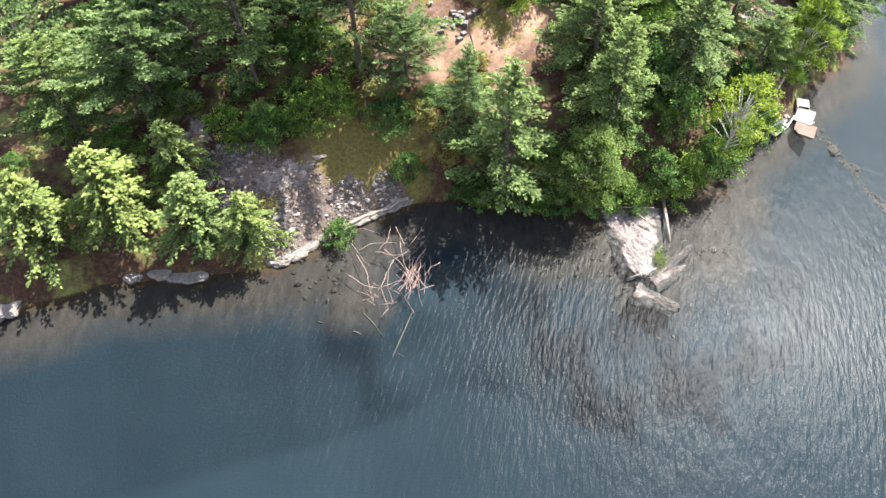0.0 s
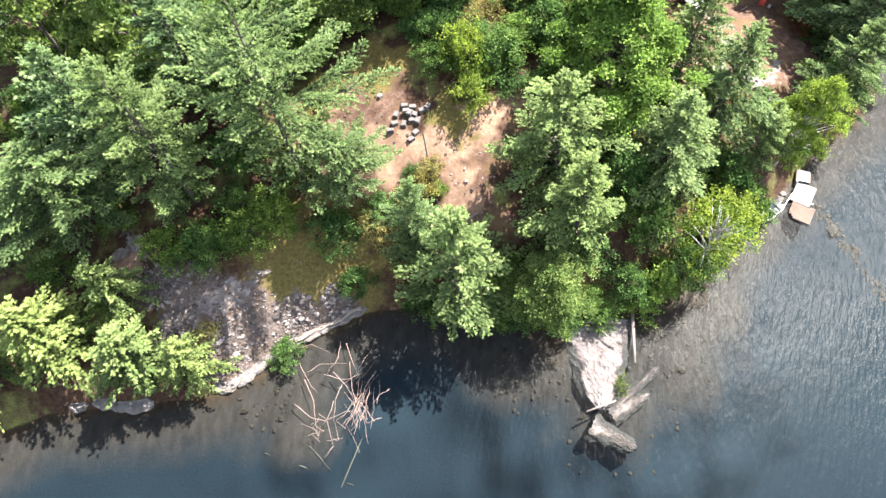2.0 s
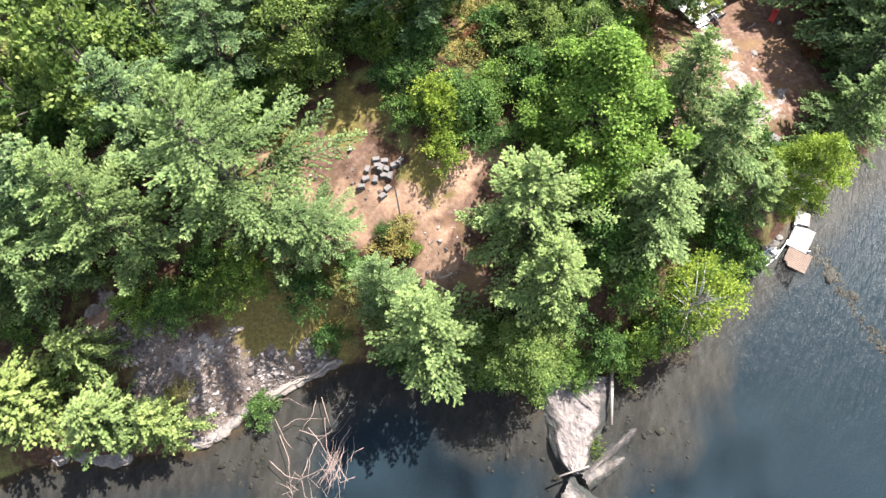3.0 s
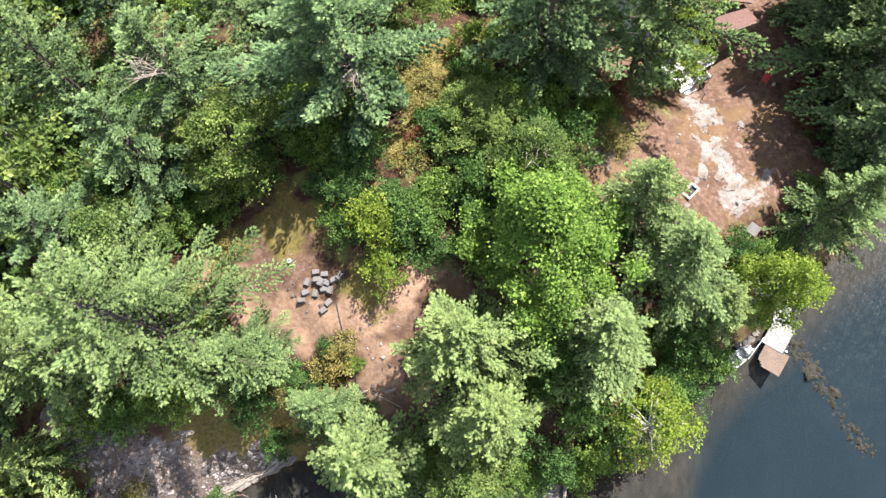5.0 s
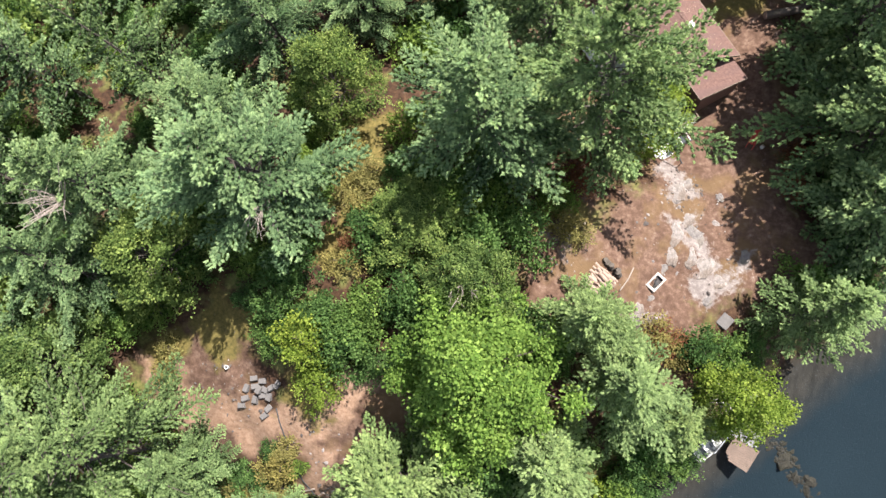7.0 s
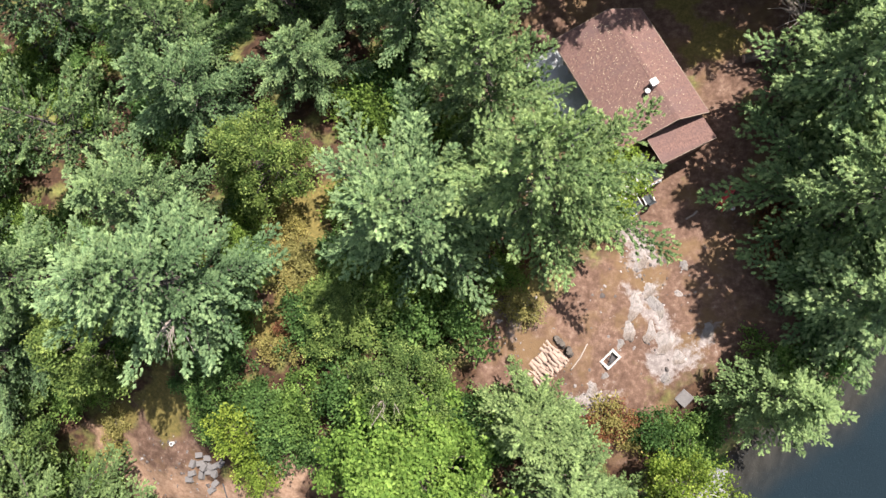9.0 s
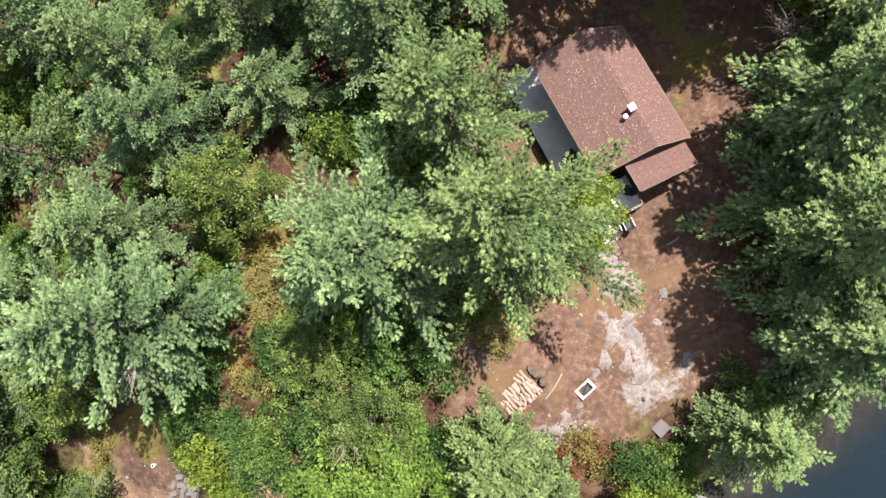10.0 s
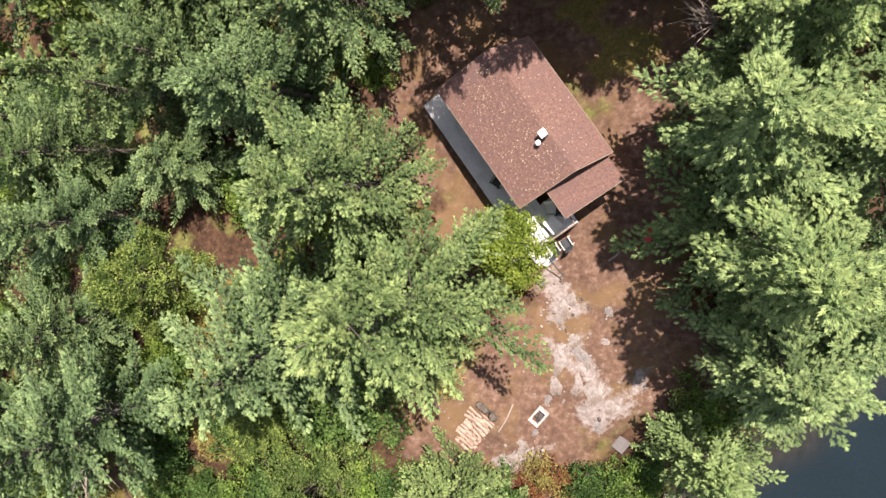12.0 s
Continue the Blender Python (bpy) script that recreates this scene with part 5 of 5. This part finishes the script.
def twig(points, r0):
    fine = []
    for (ax, ay), (bx, by) in zip(points, points[1:]):
        for k in range(3):
            w = 0.035 * math.sin(9 * ax + 5 * by + 2.1 * k)
            fine.append((ax + (bx - ax) * k / 3 + w * (k > 0), ay + (by - ay) * k / 3 - w * (k > 0)))
    points = fine + [points[-1]]
    zs = [0.05 + 0.04 * math.sin(7 * p[0] + 3 * p[1]) for p in points]
    part("branch", tube(bmesh.new(), [(*p, z) for p, z in zip(points, zs)], [0.8 * r0 * (1 - 0.7 * k / max(1, len(points) - 1)) for k in range(len(points))], 6), TWIG, brush, smooth=True)


for pts in (((-6.3, 18.8), (-5.1, 18.0), (-4.0, 17.8), (-3.4, 16.3)), ((-5.9, 20.4), (-5.1, 19.1), (-4.8, 18), (-4.5, 16.9)), ((-3.4, 20.1), (-3.7, 19.2), (-3.6, 17.8)), ((-3.8, 19.1), (-4.0, 17.9)),
            ((-5.8, 20.9), (-5.0, 21.5), (-3.3, 21.6)), ((-3.9, 23.1), (-3.9, 22.0), (-4.5, 20.8)), ((-3.5, 23.0), (-2.9, 21.7), (-2.4, 20.8)), ((-4.7, 20.8), (-3.3, 20.5), (-2.0, 21.0)),
            ((-4.1, 21.0), (-3.1, 20.1), (-2.3, 19.0)), ((-1.3, 21.2), (-1.9, 20.0), (-2.1, 18.5))):
    twig(pts, 0.034)
for pts in (((-0.3, 20.0), (-0.9, 19.6), (-1.3, 19.0)), ((-3.1, 21.7), (-2.7, 19.9), (-2.0, 18.4), (-1.9, 17.4)), ((-0.6, 18.2), (-1.5, 17.8), (-1.9, 18.4)), ((-7.2, 22.4), (-5.8, 22.8), (-4.5, 22.3)),
            ((-2.8, 17.6), (-2.4, 18.4), (-1.9, 19.8)), ((-3.4, 16.3), (-3.9, 15.6)), ((-6.4, 21.4), (-5.4, 20.0), (-4.9, 19.6)), ((-4.2, 17.8), (-2.9, 18.5), (-2.2, 18.5))):
    twig(pts, 0.026)
rng = random.Random(8)
for k in range(30):
    x, y, a = rng.gauss(-2.0, 0.45), rng.gauss(19.0, 0.9), rng.uniform(0.8, 2.4)
    L = rng.uniform(0.6, 1.5)
    twig(((x - L * math.cos(a), y - L * math.sin(a)), (x + 0.1, y), (x + L * math.cos(a), y + L * math.sin(a))), rng.uniform(0.014, 0.027))
for k in range(14):
    x, y, a = rng.uniform(-5.2, -3), rng.uniform(16.2, 18.2), rng.uniform(0, 3.1)
    L = rng.uniform(0.25, 0.6)
    twig(((x - L * math.cos(a), y - L * math.sin(a)), (x + L * math.cos(a), y + L * math.sin(a))), 0.02)

# a tuft of grass in a crack of the reef
gr = np.random.default_rng(9)
n = 260
base = np.c_[gr.normal(14.45, 0.24, n), gr.normal(20.9, 0.42, n), np.full(n, 0.1)]
gm = leaves_mesh("grass_tuft", base, unit(gr.normal(0, 0.45, (n, 3)) + np.array([0, 0, 1.0])), np.tile([1.0, 0, 0.2], (n, 1)), 0.38, 0.018, BIRCH, gr, True)
tagged(new("grass_tuft", gm), "tuft of green grass growing in a crack of the reef", "grass", kind="stuff")

# landing: a wooden float and a white ramp
DOCK_TURN = 69.0
SKEW = Matrix(((1, 0.28, 0, 0), (0, 1, 0, 0), (0, 0, 0.6, 0), (0, 0, 0, 1)))   # the landing sits askew
DOCK_WHITE = plain("worn_white_dock_paint", (0.15, 0.146, 0.144), 0.75, 0, 9, 0.25, 0.2)
dock = thing("dock_float", pose(28.5, 34.3, 0.0, 0, 0, DOCK_TURN) @ SKEW @ Matrix.Diagonal((0.8, 0.96, 1, 1)), "small brown plank dock float on the lake", "dock")
for k in range(11):
    part("plank", boxes((-0.95 + k * 0.175, -0.785 + k * 0.175, -0.78 if k < 9 else -0.78, (0.45 + 0.12 * min(k, 3)) if k < 4 else 0.82, 0.28, 0.32), bevel=0.006), PLANK, dock)
part("float_frame", boxes((-0.93, 0.95, -0.76, -0.66, 0.04, 0.276), (-0.55, 0.95, 0.66, 0.76, 0.04, 0.276), (-0.93, -0.83, -0.655, 0.4, 0.04, 0.276)), PLANK, dock)
part("float_drum", boxes((-0.8, 0.9, -0.6, 0.6, -0.15, 0.2), bevel=0.05), BLACK, dock)
ramp = thing("dock_ramp", pose(29.05, 36.05, 0.0, 0, 0, DOCK_TURN) @ SKEW, "sunlit white-painted dock platform at the shore", "dock")
for k in range(11):
    part("plank", boxes((-1.1 + k * 0.175, -0.935 + k * 0.175, -0.68, 0.68, 0.34, 0.38), bevel=0.006), DOCK_WHITE, ramp)
for y in (-0.66, 0.56):
    part("joist", boxes((-1.08, 0.8, y, y + 0.1, 0.1, 0.336)), TRIM, ramp)
for x, y in ((-0.9, -0.74), (-0.9, 0.74), (0.6, 0.74)):
    part("post", tube(bmesh.new(), [(x, y, -0.9), (x, y, 0.75)], [0.05, 0.05], 8), METAL, ramp)
gang = thing("shore_platform", pose(29.25, 37.4, -0.15, 0, 0, DOCK_TURN + 6), "pale landing platform where the dock meets the bank", "dock")
for k in range(6):
    part("plank", boxes((-0.5 + k * 0.175, -0.335 + k * 0.175, -0.45, 0.45, 0.5, 0.54), bevel=0.006), DOCK_WHITE, gang)
for y in (-0.5, 0.4):
    part("joist", boxes((-0.48, 0.5, y, y + 0.1, 0.0, 0.496)), TRIM, gang)


def dinghy(m):
    """A small blunt-ended boat with thwarts and an outboard."""
    ob = thing("dinghy", m, "small white dinghy with dark seats moored by the dock", "boat")
    bm = bmesh.new()
    rows = []
    for i in range(9):
        f = i / 8
        half = 0.42 * math.sin(math.pi * min(1, 0.42 + 0.58 * (1 - f) ** 0.8) / 2) * (1 if f < 0.75 else 1 - (f - 0.75) * 2.2)
        rows.append([bm.verts.new((-0.95 + 1.9 * f, half * g, z)) for g, z in ((-1, 0.32), (-1.06, 0.34), (-0.85, 0.02), (0, -0.08), (0.85, 0.02), (1.06, 0.34), (1, 0.32), (0.78, 0.06), (0, 0.0), (-0.78, 0.06))])
    for a, b in zip(rows, rows[1:]):
        for k in range(10):
            bm.faces.new((a[k], a[(k + 1) % 10], b[(k + 1) % 10], b[k]))
    bm.faces.new(rows[0][::-1])
    bm.faces.new(rows[-1])
    bmesh.ops.recalc_face_normals(bm, faces=bm.faces)
    part("hull", bm, WHITE, ob, smooth=True)
    for x in (-0.45, 0.2):
        part("seat", boxes((x, x + 0.24, -0.38, 0.38, 0.22, 0.26), bevel=0.01), BLACK, ob, "dark seat board")
    motor = part("outboard_motor", boxes((-1.12, -0.9, -0.1, 0.1, 0.28, 0.62), bevel=0.04), BLACK, ob)
    part("shaft", boxes((-1.06, -0.99, -0.03, 0.03, -0.3, 0.276)), METAL, motor)
    return ob


dinghy(pose(26.55, 34.45, 0.02, 0, 0, 40))
pole = tagged(part("mooring_pole", tube(bmesh.new(), [(26.9, 34.2, 0.42), (27.9, 35.6, 0.5)], [0.035, 0.035], 7), METAL), "pale metal mooring pole between boat and dock", "pole")
for x, y, s in ((27.3, 35.6, 0.3), (27.0, 35.3, 0.28), (26.5, 35.1, 0.3), (27.6, 36.0, 0.3)):
    outcrop(x, y, s, s * 0.8, 0.3, x * 40, ROCK, "grey stone at the landing", int(x * 10), "rocks along the waterline", 0.0, 2)

# bare branches reach from the leaning birch and from the dead twigs of the grey pine
def bare_branches(origin, aim, count, length, seed, label):
    ob = thing("bare_branches", pose(*origin), label, "dead branches")
    r = random.Random(seed)
    for k in range(count):
        d = (Vector(aim) + Vector((r.gauss(0, 0.35), r.gauss(0, 0.35), r.gauss(0, 0.25)))).normalized() * length * r.uniform(0.5, 1)
        mid = d * 0.5 + Vector((r.gauss(0, 0.1), r.gauss(0, 0.1), 0.1)) * length * 0.5
        part("branch", tube(bmesh.new(), [(0, 0, 0), mid, d], [0.035, 0.022, 0.006], 5), BARE, ob)
        for _ in range(2):
            e = mid + Vector((r.gauss(0, 0.4), r.gauss(0, 0.4), r.uniform(0, 0.3))) * length * 0.4
            part("twig", tube(bmesh.new(), [mid, e], [0.015, 0.005], 4), BARE, ob)
    return ob


bare_branches((18.8, 29.3, 5.4), (0.4, -0.55, 0.25), 9, 3.2, 1, "bare grey branches of a leaning shore tree")
bare_branches((-7.0, 44.6, 16.6), (0.2, -0.5, 0.8), 18, 3.2, 2, "dead grey twigs showing in a pine crown")
bare_branches((3.6, 45.0, 16.5), (0.1, -0.8, 0.1), 10, 2.4, 3, "dead grey twigs under a pine crown")
bare_branches((12.6, 42.0, 13.6), (0.0, -0.2, 0.9), 10, 1.7, 5, "dead grey twigs in a broadleaf crown")
bare_branches((31.6, 63.6, 4.6), (-0.5, 0.2, 0.45), 18, 2.8, 7, "grey dead boughs spread under a pine behind the cabin")
